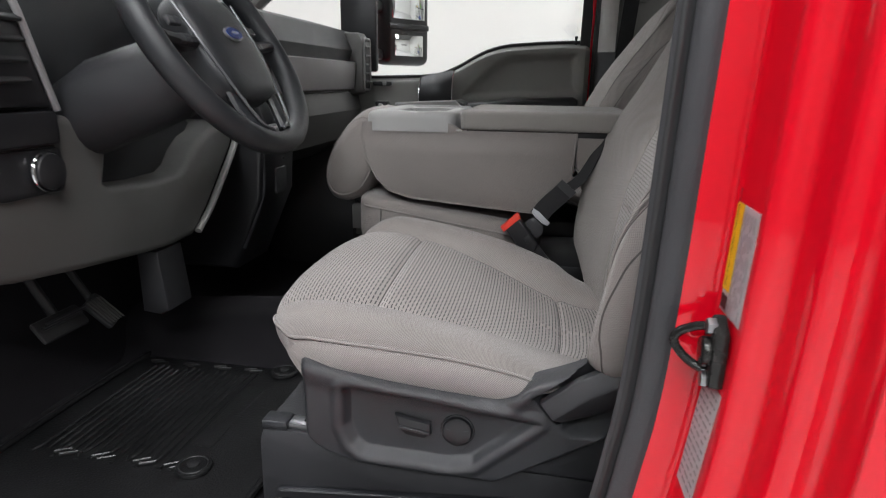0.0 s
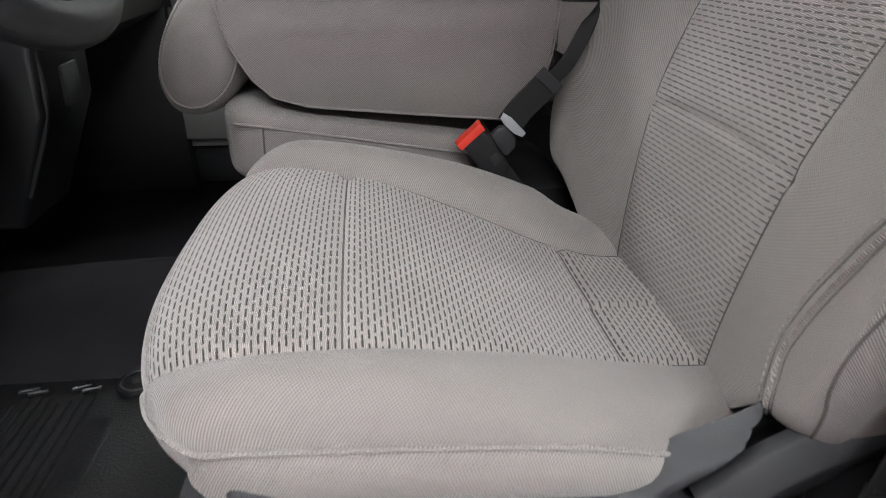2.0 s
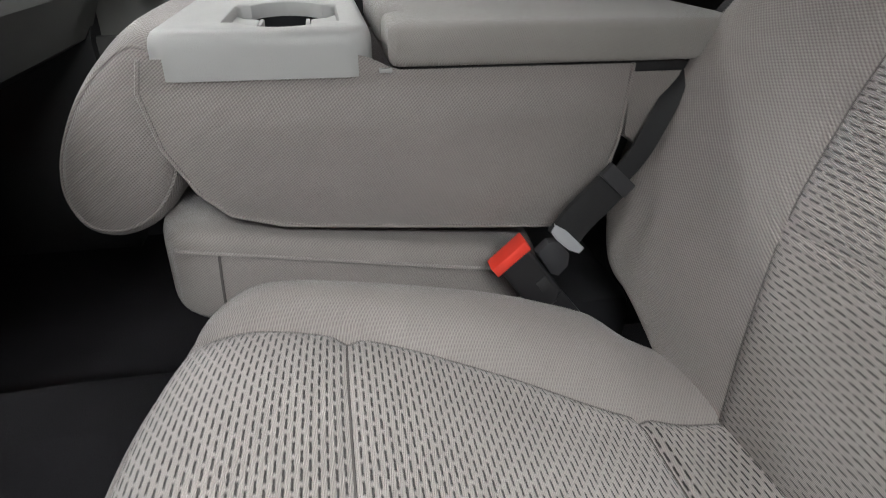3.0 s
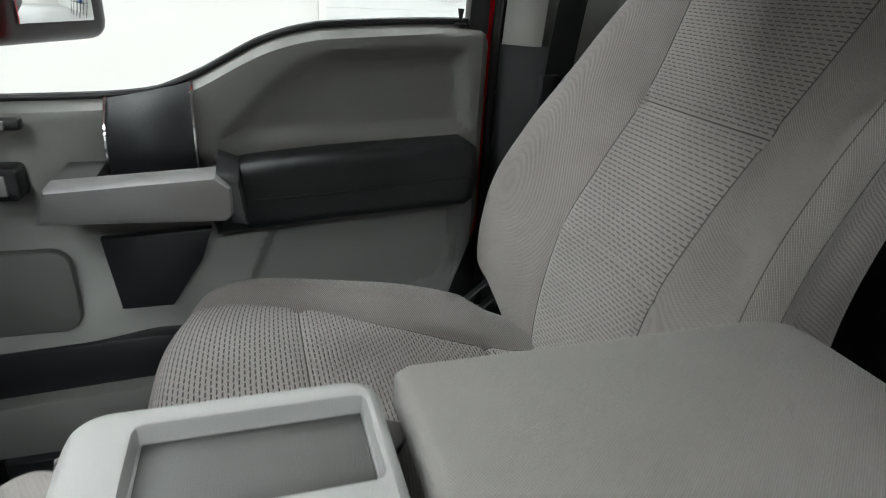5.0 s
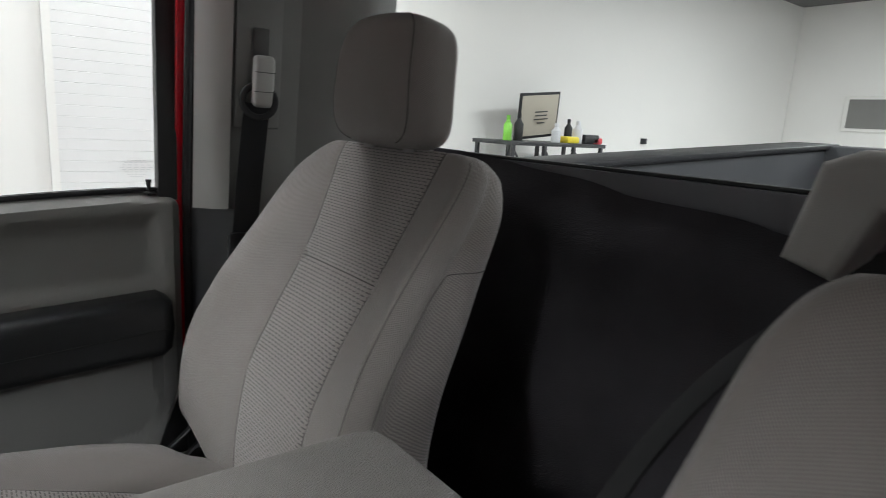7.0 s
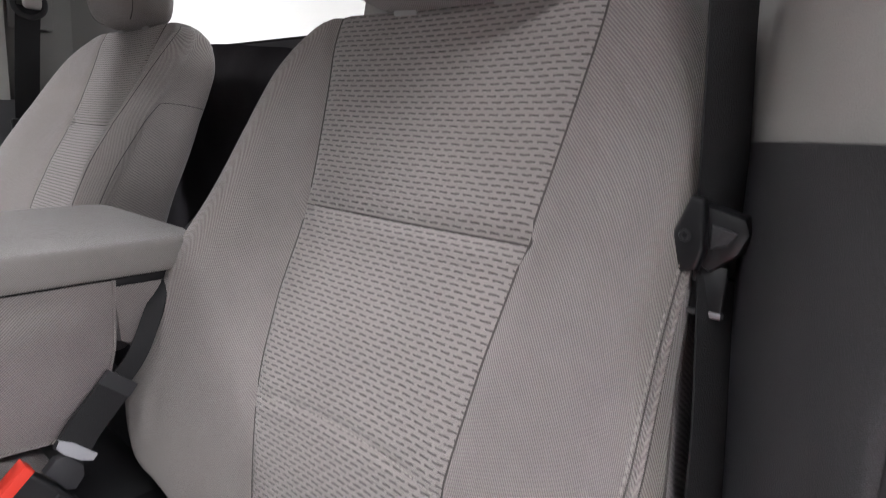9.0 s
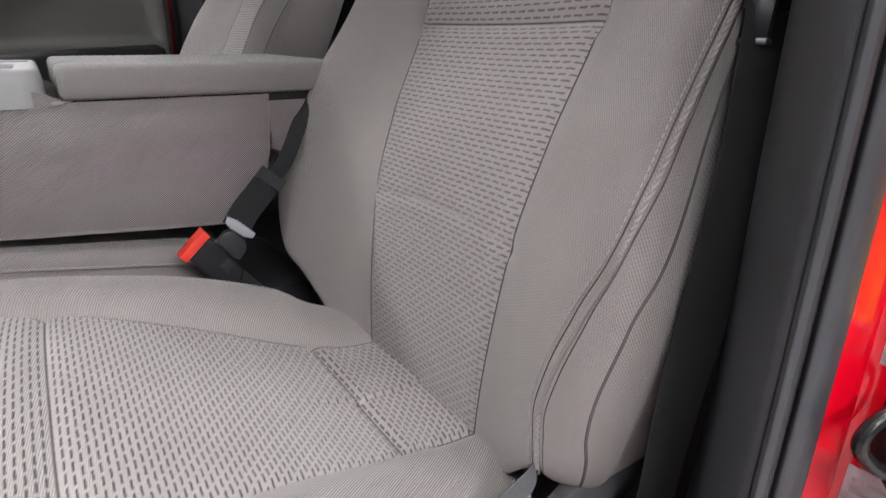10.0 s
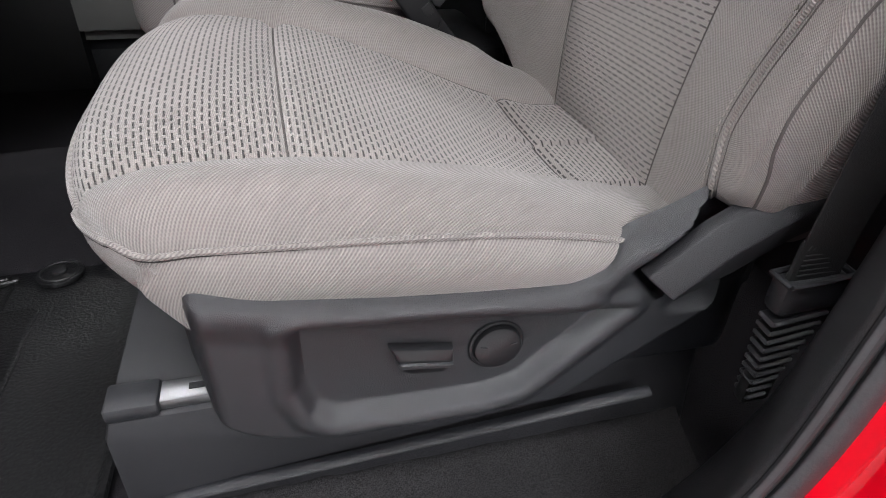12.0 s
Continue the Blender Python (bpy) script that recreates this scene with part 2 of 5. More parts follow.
def box(lo, hi, bevel=0.0, segs=2, bm=None, m=None):
    bm = bm or bmesh.new()
    c = [(a + b) / 2 for a, b in zip(lo, hi)]
    s = [abs(b - a) for a, b in zip(lo, hi)]
    got = bmesh.ops.create_cube(bm, size=1.0, matrix=Matrix.Translation(c) @ Matrix.Diagonal((*s, 1)))
    vs = got["verts"]
    if bevel:
        es = list({e for v in vs for e in v.link_edges})
        r = bmesh.ops.bevel(bm, geom=es, offset=bevel, segments=segs, affect="EDGES", profile=0.5)
        vs = list({v for f in r["faces"] for v in f.verts} | {v for v in vs if v.is_valid})
    if m is not None:
        bmesh.ops.transform(bm, matrix=m, verts=[v for v in vs if v.is_valid])
    return bm


def obox(centre, size, rot=(0, 0, 0), bevel=0.0, segs=2, bm=None):
    """A bevelled block turned by Euler degrees about its centre."""
    m = pose(*centre, *rot)
    return box([-s / 2 for s in size], [s / 2 for s in size], bevel, segs, bm, m)


def curve_of(pts, n):
    """A smooth row of n points through the given ones (Catmull-Rom)."""
    p = [Vector(q) for q in pts]
    p = [2 * p[0] - p[1]] + p + [2 * p[-1] - p[-2]]
    k, out = len(p) - 3, []
    for i in range(n):
        s = i / (n - 1) * k
        j = min(int(s), k - 1)
        t = s - j
        a, b, c, d = p[j:j + 4]
        out.append(0.5 * (2 * b + (c - a) * t + (2 * a - 5 * b + 4 * c - d) * t * t + (3 * b - a - 3 * c + d) * t ** 3))
    return out


def cr(xs, ys):
    """Smooth one-way function through the points (monotone cubic)."""
    xs, ys = np.array(xs, float), np.array(ys, float)
    h, d = np.diff(xs), np.diff(ys) / np.diff(xs)
    m = np.zeros(len(xs))
    m[0], m[-1] = d[0], d[-1]
    for i in range(1, len(xs) - 1):
        m[i] = 0 if d[i - 1] * d[i] <= 0 else 2 * d[i - 1] * d[i] / (d[i - 1] + d[i])

    def f(x):
        x = min(max(x, xs[0]), xs[-1])
        i = min(int(np.searchsorted(xs, x, side="right")) - 1, len(xs) - 2)
        i = max(i, 0)
        t = (x - xs[i]) / h[i]
        return float((2 * t ** 3 - 3 * t ** 2 + 1) * ys[i] + (t ** 3 - 2 * t ** 2 + t) * h[i] * m[i] + (3 * t ** 2 - 2 * t ** 3) * ys[i + 1] + (t ** 3 - t ** 2) * h[i] * m[i + 1])
    return f


def sstep(a, b, x):
    t = min(max((x - a) / (b - a), 0), 1)
    return t * t * (3 - 2 * t)


def sheet(func, us, vs, uvf=None, bm=None, close=False):
    """A grid of faces over func(u, v), with a UV layer in metres where uvf is given."""
    bm = bm or bmesh.new()
    lay = bm.loops.layers.uv.verify() if uvf else None
    rows = [[bm.verts.new(func(u, v)) for v in vs] for u in us]
    n = len(vs)
    for i in range(len(us) - 1):
        for j in range(n if close else n - 1):
            q = (rows[i][j], rows[i + 1][j], rows[i + 1][(j + 1) % n], rows[i][(j + 1) % n])
            if len({v.co.to_tuple(6) for v in q}) < 3:
                continue
            try:
                f = bm.faces.new(q)
            except ValueError:
                continue
            if lay:
                ids = ((us[i], vs[j]), (us[i + 1], vs[j]), (us[i + 1], vs[(j + 1) % n]), (us[i], vs[(j + 1) % n]))
                for loop, (a, b) in zip(f.loops, ids):
                    loop[lay].uv = uvf(a, b)
    return bm


def lin(a, b, n):
    return [a + (b - a) * i / (n - 1) for i in range(n)]


def tube(pts, r, sides=8, bm=None, caps=True, flat=1.0):
    """A round or flattened tube along points; r may be a list."""
    bm = bm or bmesh.new()
    pts = [Vector(p) for p in pts]
    rs = r if isinstance(r, (list, tuple)) else [r] * len(pts)
    rings, up = [], None
    for i, p in enumerate(pts):
        d = (pts[min(i + 1, len(pts) - 1)] - pts[max(i - 1, 0)]).normalized()
        if up is None:
            up = Vector((0, 0, 1)) if abs(d.z) < 0.9 else Vector((0, 1, 0))
        side = d.cross(up).normalized()
        up = side.cross(d).normalized()
        rings.append([bm.verts.new(p + rs[i] * (math.cos(a) * side + flat * math.sin(a) * up)) for a in (math.tau * k / sides for k in range(sides))])
    for a, b in zip(rings, rings[1:]):
        for k in range(sides):
            bm.faces.new((a[k], a[(k + 1) % sides], b[(k + 1) % sides], b[k]))
    if caps:
        bm.faces.new(rings[0][::-1])
        bm.faces.new(rings[-1])
    return bm


def strap(pts, wide, across, thick=0.0016, bm=None, uvw=False):
    """A webbing strap along points; across: the direction of its width (one for all, or one a point)."""
    bm = bm or bmesh.new()
    pts = [Vector(p) for p in pts]
    ac = [Vector(a).normalized() for a in (across if isinstance(across, list) else [across] * len(pts))]
    rings = []
    for i, p in enumerate(pts):
        d = (pts[min(i + 1, len(pts) - 1)] - pts[max(i - 1, 0)]).normalized()
        w = (ac[i] - d * ac[i].dot(d)).normalized() * wide / 2
        n = d.cross(w).normalized() * thick / 2
        rings.append([bm.verts.new(p + q) for q in (-w - n, -w * 0.4 - n * 1.3, w * 0.4 - n * 1.3, w - n, w + n, w * 0.4 + n * 1.3, -w * 0.4 + n * 1.3, -w + n)])
    for a, b in zip(rings, rings[1:]):
        for k in range(8):
            bm.faces.new((a[k], a[(k + 1) % 8], b[(k + 1) % 8], b[k]))
    bm.faces.new(rings[0][::-1])
    bm.faces.new(rings[-1])
    return bm


def prism(outline, axis, lo, hi, bevel=0.0, segs=2, bm=None):
    """A slab: outline in the two other axes (in x, y, z order), from lo to hi along axis."""
    bm = bm or bmesh.new()

    def put(p, h):
        q = list(p)
        q.insert("xyz".index(axis), h)
        return bm.verts.new(q)
    a = [put(p, lo) for p in outline]
    b = [put(p, hi) for p in outline]
    fs = [bm.faces.new(a), bm.faces.new(b[::-1])]
    n = len(a)
    for k in range(n):
        fs.append(bm.faces.new((a[k], b[k], b[(k + 1) % n], a[(k + 1) % n])))
    bmesh.ops.recalc_face_normals(bm, faces=fs)
    if bevel:
        es = list(fs[0].edges) + list(fs[1].edges)
        bmesh.ops.bevel(bm, geom=es, offset=bevel, segments=segs, affect="EDGES", profile=0.5)
    return bm


def disc(centre, normal, r, thick, sides=32, bevel=0.0, bm=None):
    bm = bm or bmesh.new()
    q = Vector(normal).normalized().to_track_quat("Z", "Y").to_matrix().to_4x4()
    m = Matrix.Translation(centre) @ q
    got = bmesh.ops.create_cone(bm, cap_ends=True, segments=sides, radius1=r, radius2=r, depth=thick, matrix=m)
    if bevel:
        es = [e for e in {e for v in got["verts"] for e in v.link_edges} if any(len(f.verts) > 4 for f in e.link_faces)]
        bmesh.ops.bevel(bm, geom=es, offset=bevel, segments=2, affect="EDGES", profile=0.5)
    return bm


def ring(centre, normal, r, tr, sides=48, tsides=10, flat=1.0):
    q = Vector(normal).normalized().to_track_quat("Z", "Y").to_matrix()
    bm = bmesh.new()
    rows = []
    for i in range(sides):
        a = math.tau * i / sides
        d = Vector((math.cos(a), math.sin(a), 0))
        rows.append([bm.verts.new(Vector(centre) + q @ (d * (r + tr * math.cos(b)) + Vector((0, 0, flat * tr * math.sin(b))))) for b in (math.tau * k / tsides for k in range(tsides))])
    for i in range(sides):
        a, b = rows[i], rows[(i + 1) % sides]
        for k in range(tsides):
            bm.faces.new((a[k], b[k], b[(k + 1) % tsides], a[(k + 1) % tsides]))
    return bm


def pillow_at(centre, size, rot=(0, 0, 0), power=3.2, bulge=None):
    """The surface of a stuffed, rounded block (superellipsoid)."""
    m = pose(*centre, *rot)
    a, b, c = [s / 2 for s in size]

    def sg(x):
        return math.copysign(abs(x) ** (2 / power), x)

    def f(u, v):
        p = Vector((a * sg(math.cos(u)) * sg(math.cos(v)), b * sg(math.cos(u)) * sg(math.sin(v)), c * sg(math.sin(u))))
        if bulge:
            p = bulge(p)
        return m @ p
    return f


def pillow(centre, size, rot=(0, 0, 0), power=3.2, n=28, uv=True, bulge=None):
    a, b, c = [s / 2 for s in size]
    return sheet(pillow_at(centre, size, rot, power, bulge), lin(-math.pi / 2, math.pi / 2, n), [math.tau * k / (2 * n) for k in range(2 * n)],
                 (lambda u, v: (u * c, v * (a + b) / 2)) if uv else None, close=True)


# ---- seats ----
# cushion stations from the front skirt over the nose to the back: middle, insert edge, outer edge
CU = [0, .08, .16, .24, .34, .44, .60, .80, .90, 1.0]
C_X = cr(CU, [-.101, -.136, -.151, -.134, -.073, .020, .155, .302, .352, .415])
C_Z = cr(CU, [.268, .315, .358, .390, .402, .392, .346, .296, .292, .298])
C_W = cr(CU, [.15, .175, .19, .197, .192, .178, .15, .122, .117, .115])
C_E = cr(CU, [.200, .232, .252, .264, .268, .268, .270, .268, .250, .222])
C_ZE = cr(CU, [.275, .318, .352, .374, .379, .375, .367, .342, .316, .290])
C_XE = cr(CU, [-.060, -.081, -.087, -.078, -.038, .027, .15, .272, .312, .375])
SKIRT = cr([-.1, -.08, -.062, 0, .10, .16, .22, .25, .27, .30, .36], [.345, .312, .288, .306, .303, .299, .292, .300, .315, .322, .32])
SEAT_Y = -0.02
V_W, V_E = 0.60, 0.86
TWIST = [1]
CREASE = [.694]


def cushion_at(u, v):
    """Local y over the width; seams are drawn in as shallow valleys."""
    a, s = abs(v), math.copysign(1, v)
    x, z, w, e, ze, xe = C_X(u), C_Z(u), C_W(u), C_E(u), C_ZE(u), C_XE(u)
    kx = .28 + .14 * sstep(.45, .25, u)
    if a <= V_W:
        t = a / V_W
        y = w * t
        k = 0.28 * t ** 3
        px, pz = x + (xe - x) * kx * t ** 2.6, z + (ze - z) * k * 1.15
        edge = 0.0055 * math.exp(-((1 - t) * w / 0.0065) ** 2)
        pz -= edge
        for us in (0.44, 0.80):
            pz -= 0.0085 * math.exp(-((u - us) / 0.0105) ** 2)
    elif a <= V_E:
        t = (a - V_W) / (V_E - V_W)
        y = w + (e - w) * (0.25 * t + 0.75 * math.sin(t * math.pi / 2))
        k = 0.28 + 0.72 * t ** 1.4
        px = x + (xe - x) * (kx + (1 - kx) * t ** 1.4)
        k2 = 0.322 + (1 - 0.322) * t
        pz = z + (ze - z) * k2 + (0.017 + (0.016 if v * TWIST[0] > 0 else 0.004) * sstep(.15, .35, u)) * math.sin(t ** .8 * math.pi) * sstep(.10, .40, u) * (1 - 0.55 * sstep(.6, 1, u))
        pz -= 0.0045 * math.exp(-(t * (e - w) / 0.007) ** 2) + 0.012 * t ** 5
    else:
        t = (a - V_E) / (1 - V_E)
        px = xe + (.022 * t ** 2 - .006 * math.sin(t * math.pi)) * sstep(.42, .24, u)
        zb = min(SKIRT(xe), ze - 0.004)
        y = e + (.003 + 0.012 * sstep(.22, .40, u)) * math.sin(t ** .8 * math.pi * 0.8) - 0.006 * t
        pz = ze - 0.012 + (zb - ze + .012) * t
        if u < 0.24:
            # the front corner runs round into the side skirt
            x4 = C_XE(.24) + .012 + .055 * (1 - u / .24)
            px = xe + (x4 - xe) * t
            y = e + (C_E(.24) + .004 - e) * t + .004 * math.sin(t * math.pi)
            pz = ze - .012 - .003 * t
    hold = 1 - sstep(V_W, V_E, a)
    pz += (.010 * TWIST[0] * max(-1, min(1, v / .6)) + .004) * sstep(.15, .4, u) * sstep(.85, .5, u) * hold - .004 * (v < 0) * hold * sstep(.6, .8, u)
    return Vector((px, SEAT_Y + s * y, pz))


# length along the middle of the cushion, for the cloth's layout
def arc_of(fx, fz, n=400, top=1.0):
    s, out = 0.0, [0.0]
    for i in range(n):
        a, b = top * i / n, top * (i + 1) / n
        s += math.hypot(fx(b) - fx(a), fz(b) - fz(a))
        out.append(s)
    return lambda u: float(np.interp(u, [top * i / n for i in range(n + 1)], out))


C_S = arc_of(C_X, C_Z)


def lat(v, w, e):
    a = abs(v)
    y = w * a / V_W if a <= V_W else w + (e - w) * (a - V_W) / (V_E - V_W) if a <= V_E else e + 0.05 * (a - V_E) / (1 - V_E)
    return math.copysign(y, v)


def cushion_uv(u, v):
    return C_S(u), lat(v, C_W(u), C_E(u))


# backrest stations from the foot to the rounded top
BU = [0, .03, .12, .35, .55, .68, .85, .95, 1.0, 1.03]
B_X = cr(BU, [.380, .380, .382, .402, .436, .480, .526, .545, .558, .572])
B_Z = cr(BU, [.235, .255, .32, .487, .592, .686, .822, .884, .908, .906])
B_W = cr(BU, [.112, .115, .120, .135, .143, .149, .165, .172, .172, .170])
B_E = cr(BU, [.236, .272, .294, .310, .300, .286, .274, .248, .212, .196])
B_F = cr(BU, [.022, .046, .060, .066, .062, .054, .032, .011, .002, .0])
B_D = cr(BU, [.05, .07, .09, .110, .110, .106, .098, .08, .038, .004])
VB_W, VB_E, VB_S = 0.46, 0.70, 0.86


LEAN_BACK = [0.0, 0.0]
# the passenger insert runs straighter on the door side
DOOR_EDGE = cr([0, .12, .40, .67, .85, 1.03], [.018, .018, -.012, -.034, -.022, -.010])
B_TILT = cr([0, .2, .35, .6, .8, 1.03], [8, 10, 17, 22, 19, 17])


def back_at(u, v):
    a, s = abs(v), math.copysign(1, v)
    th = radians(B_TILT(u))
    nx, nz = -math.cos(th), math.sin(th)
    x, z, w, e, fw, dp = B_X(u), B_Z(u), B_W(u), B_E(u), B_F(u), B_D(u)
    lift = 0.112 * max(0, 1 - u / .34) ** 1.5
    if TWIST[0] < 0 < v:
        w += DOOR_EDGE(u)
    if v * TWIST[0] > 0:
        e += .024 * math.exp(-((u - .30) / .19) ** 2) - (.018 if TWIST[0] > 0 else .004) * math.exp(-((u - .84) / .17) ** 2)
    else:
        e -= .009 * math.exp(-((u - .62) / .13) ** 2)
    if a <= VB_W:
        t = a / VB_W
        y, f, dz = w * t, 0.006 * t * t - 0.004 * math.exp(-((1 - t) * w / 0.007) ** 2), 0
        for us, dep in ((0.36, .0034), (CREASE[0], .0085)):
            f -= dep * math.exp(-((u - us - 0.02 * (1 - t * t) * (us < .5)) / 0.011) ** 2)
    elif a <= VB_E:
        t = (a - VB_W) / (VB_E - VB_W)
        y = w + (e - w) * (0.35 * t + 0.65 * math.sin(t * math.pi / 2))
        f = 0.006 + (fw - 0.006) * math.sin(t * math.pi / 2) ** 1.3 - 0.004 * math.exp(-(t * (e - w) / 0.007) ** 2)
        f -= 0.006 * t ** 5
        dz = lift * sstep(0, .85, t)
    elif a <= VB_S:
        t = (a - VB_E) / (VB_S - VB_E)
        y = e + 0.012 * math.sin(t * math.pi * 0.75)
        f = fw - 0.006 - 0.045 * t * (dp / 0.095)
        dz = lift * (1 - 0.15 * t)
    else:
        t = (a - VB_S) / (1 - VB_S)
        f0 = fw - 0.006 - 0.045 * (dp / 0.095)
        y = (e + 0.009) * (1 - t ** 2.4)
        f = f0 + (-dp - f0) * min(1, t * 2.2) ** 0.8
        dz = lift * 0.85 * (1 - t)
    px, pz = x + nx * f, z + nz * f + dz
    over = LEAN_BACK[0] * max(0, pz - .49)
    return Vector((px + over, SEAT_Y + s * y, pz - LEAN_BACK[1] * max(0, pz - .69)))


B_S = arc_of(B_X, B_Z, top=1.03)


def back_uv(u, v):
    a, w, e = abs(v), B_W(u), B_E(u)
    y = w * a / VB_W if a <= VB_W else w + (e - w) * (a - VB_W) / (VB_E - VB_W) if a <= VB_E else e + 0.06 * (a - VB_E) / (VB_S - VB_E) if a <= VB_S else e + .06 + .3 * (a - VB_S)
    return B_S(u), math.copysign(y, v)


def seam_line(parent, fn, pts, r, material, name="seam", lift=0.0):
    part(name, tube([fn(u, v) for u, v in pts], r, 6), material, parent)


def stitches(parent, fn, pts, step=0.0060, r=0.0009, length=0.0040, name="stitching"):
    """A row of single thread stitches along a seam."""
    line = [fn(u, v) for u, v in pts]
    bm, left = bmesh.new(), 0.0
    for a, b in zip(line, line[1:]):
        d = (b - a).length
        k = left
        while k < d:
            p = a.lerp(b, k / d)
            t = (b - a).normalized()
            tube([p - t * length / 2, p, p + t * length / 2], [r * .5, r, r * .5], 5, bm)
            k += step
        left = k - d
    part(name, bm, M_STITCH, parent)


WELT = cr([0, .15, .21, .26, .34, .41, .48, .54, .68, .95], [.665, .617, .600, .605, .630, .668, .700, .728, .765, .79])
PANEL = cr([0, .15, .20, .25, .35, .42, .51, .57, .9], [.77, .74, .718, .71, .732, .77, .80, .815, .85])


def seat(lean, shrink=0.0):
    """lean: how far the backrest is reclined past the upright one, as a slope."""
    LEAN_BACK[:] = lean, shrink
    TWIST[0] = -1 if lean else 1
    CREASE[0] = .672 if lean else .694
    s = thing("front_seat", (0.12, SEAT_Y, 0.02), "taupe cloth bucket seat with dash-woven insert panels and padded bolsters", "car seat", "front seats")
    # cushion panels
    cush = part("cushion", sheet(cushion_at, lin(0, 1, 90), lin(-V_W, -1, 30), cushion_uv), M_CLOTH, s)
    sheet_far = sheet(cushion_at, lin(0, 1, 90), lin(V_W, 1, 30), cushion_uv)
    part("bolster", sheet_far, M_CLOTH, cush)
    part("front_skirt", sheet(cushion_at, lin(0, .185, 20), lin(-V_W, V_W, 40), cushion_uv), M_CLOTH, cush)
    for a, b, n in ((.185, .44, 44), (.44, .80, 60), (.80, 1.0, 24)):
        part("insert_panel", sheet(cushion_at, lin(a, b, n), lin(-V_W, V_W, 56), cushion_uv), M_INSERT, cush)
    for sg in (-1, 1):
        seam_line(cush, cushion_at, [(u, sg * V_W) for u in lin(.18, .99, 60)], 0.0011, M_SOFTSEAM)
    # the piping runs along both sides and round the nose
    turn = curve_of([(.985, V_E + .002, 0), (.75, V_E + .002, 0), (.5, V_E + .002, 0), (.34, V_E + .002, 0), (.25, V_E - .01, 0), (.205, .76, 0), (.186, .62, 0), (.180, .4, 0), (.179, .0, 0)], 120)
    path = [(p.x, -p.y) for p in turn] + [(p.x, p.y) for p in turn[::-1][1:]]
    seam_line(cush, lambda u, v: cushion_at(u, v) + Vector((-.0012 * (u < .22), 0.0012 * v, 0.001)), path, 0.0024, M_CLOTH, "piping")
    seam_line(cush, lambda u, v: cushion_at(u, v) + Vector((-.0016 * (u < .22), 0.0004 * v, -.0022)), path, 0.0012, M_SEAM)
    for us in (.44, .80):
        seam_line(cush, cushion_at, [(us, v) for v in lin(-V_W, V_W, 30)], 0.0013, M_SOFTSEAM)
    # backrest panels
    back = part("backrest", sheet(back_at, lin(0, 1.03, 90), lin(-VB_W, -1, 56), back_uv), M_CLOTH, s)
    part("bolster", sheet(back_at, lin(0, 1.03, 90), lin(VB_W, 1, 56), back_uv), M_CLOTH, back)
    for a, b, n in ((0, .36, 44), (.36, CREASE[0], 48), (CREASE[0], 1.03, 44)):
        part("insert_panel", sheet(back_at, lin(a, b, n), lin(-VB_W, VB_W, 50), back_uv), M_INSERTB, back)
    for sg in (-1, 1):
        seam_line(back, back_at, [(u, sg * VB_W) for u in lin(.02, 1.0, 60)], 0.0012, M_SOFTSEAM)
    # welted seam and side panel seam on the outboard bolster
    sg = -TWIST[0]
    if sg < 0:
        seam_line(back, lambda u, v: back_at(u, v) + Vector((-.0012, sg * .0010, 0)), [(u, sg * WELT(u)) for u in lin(.012, .93, 80)], 0.0028, M_CLOTH, "piping")
        for d in (-.014, .014):
            seam_line(back, back_at, [(u, sg * (WELT(u) + d)) for u in lin(.012, .93, 80)], 0.0007, M_SOFTSEAM)
        stitches(back, lambda u, v: back_at(u, v) + Vector((-.0012, sg * .0002, 0)), [(u, sg * (WELT(u) - .022)) for u in lin(.02, .90, 80)])
        seam_line(back, back_at, [(u, sg * PANEL(u)) for u in lin(.03, .90, 60)], 0.0013, M_SOFTSEAM)
    else:
        # plain seams on the side that faces the middle seat
        seam_line(back, back_at, [(u, -(.685 + .03 * sstep(.3, .9, u))) for u in lin(.03, .97, 80)], 0.0007, M_SOFTSEAM)
        edge = curve_of([(.765, -.97, 0), (.755, -.90, 0), (.725, -.85, 0), (.62, -.815, 0), (.45, -.795, 0), (.25, -.785, 0), (.06, -.78, 0)], 60)
        seam_line(back, back_at, [(p.x, p.y) for p in edge], 0.0008, M_SOFTSEAM)
    seam_line(back, back_at, [(CREASE[0], v) for v in lin(-VB_W, VB_W, 24)], 0.0012, M_SOFTSEAM)
    stitches(back, lambda u, v: back_at(u + .02 * (1 - (v / VB_W) ** 2), v) + Vector((-.001, 0, 0)), [(.36, v) for v in lin(-VB_W, VB_W, 40)])
    # head restraint on two posts
    hr = thing("head_restraint", (0.56, SEAT_Y, 0.91), "", "")
    hr.parent = s
    hr.location = Vector((0.56 + .4 * lean, SEAT_Y, 0.905 - .21 * shrink)) - s.location
    hx, hz = -.062 + .4 * lean, .048 - .21 * shrink
    for k in ("label", "category"):
        if k in hr:
            del hr[k]

    def nod(p):
        k = p.z / 0.1
        p.x += 0.012 * k * k - 0.012 * k + 0.02 * (p.y / .13) ** 2 * (p.x < 0)
        p.y *= 1 - 0.07 * k
        return p
    shape = ((0.600 + hx, SEAT_Y - .010, 0.955 + hz), (0.106, 0.305, 0.184), (0, 12, 0), 4.2)
    pad = part("pad", pillow(*shape, 30, False, nod), M_CLOTH, hr)
    for corner in (.78, 1.22):
        rim = [pillow_at(*shape, nod)(u, math.pi * corner) for u in lin(-1.25, 1.25, 40)]
        part("seam", tube(rim, .0011, 6), M_SOFTSEAM, pad)
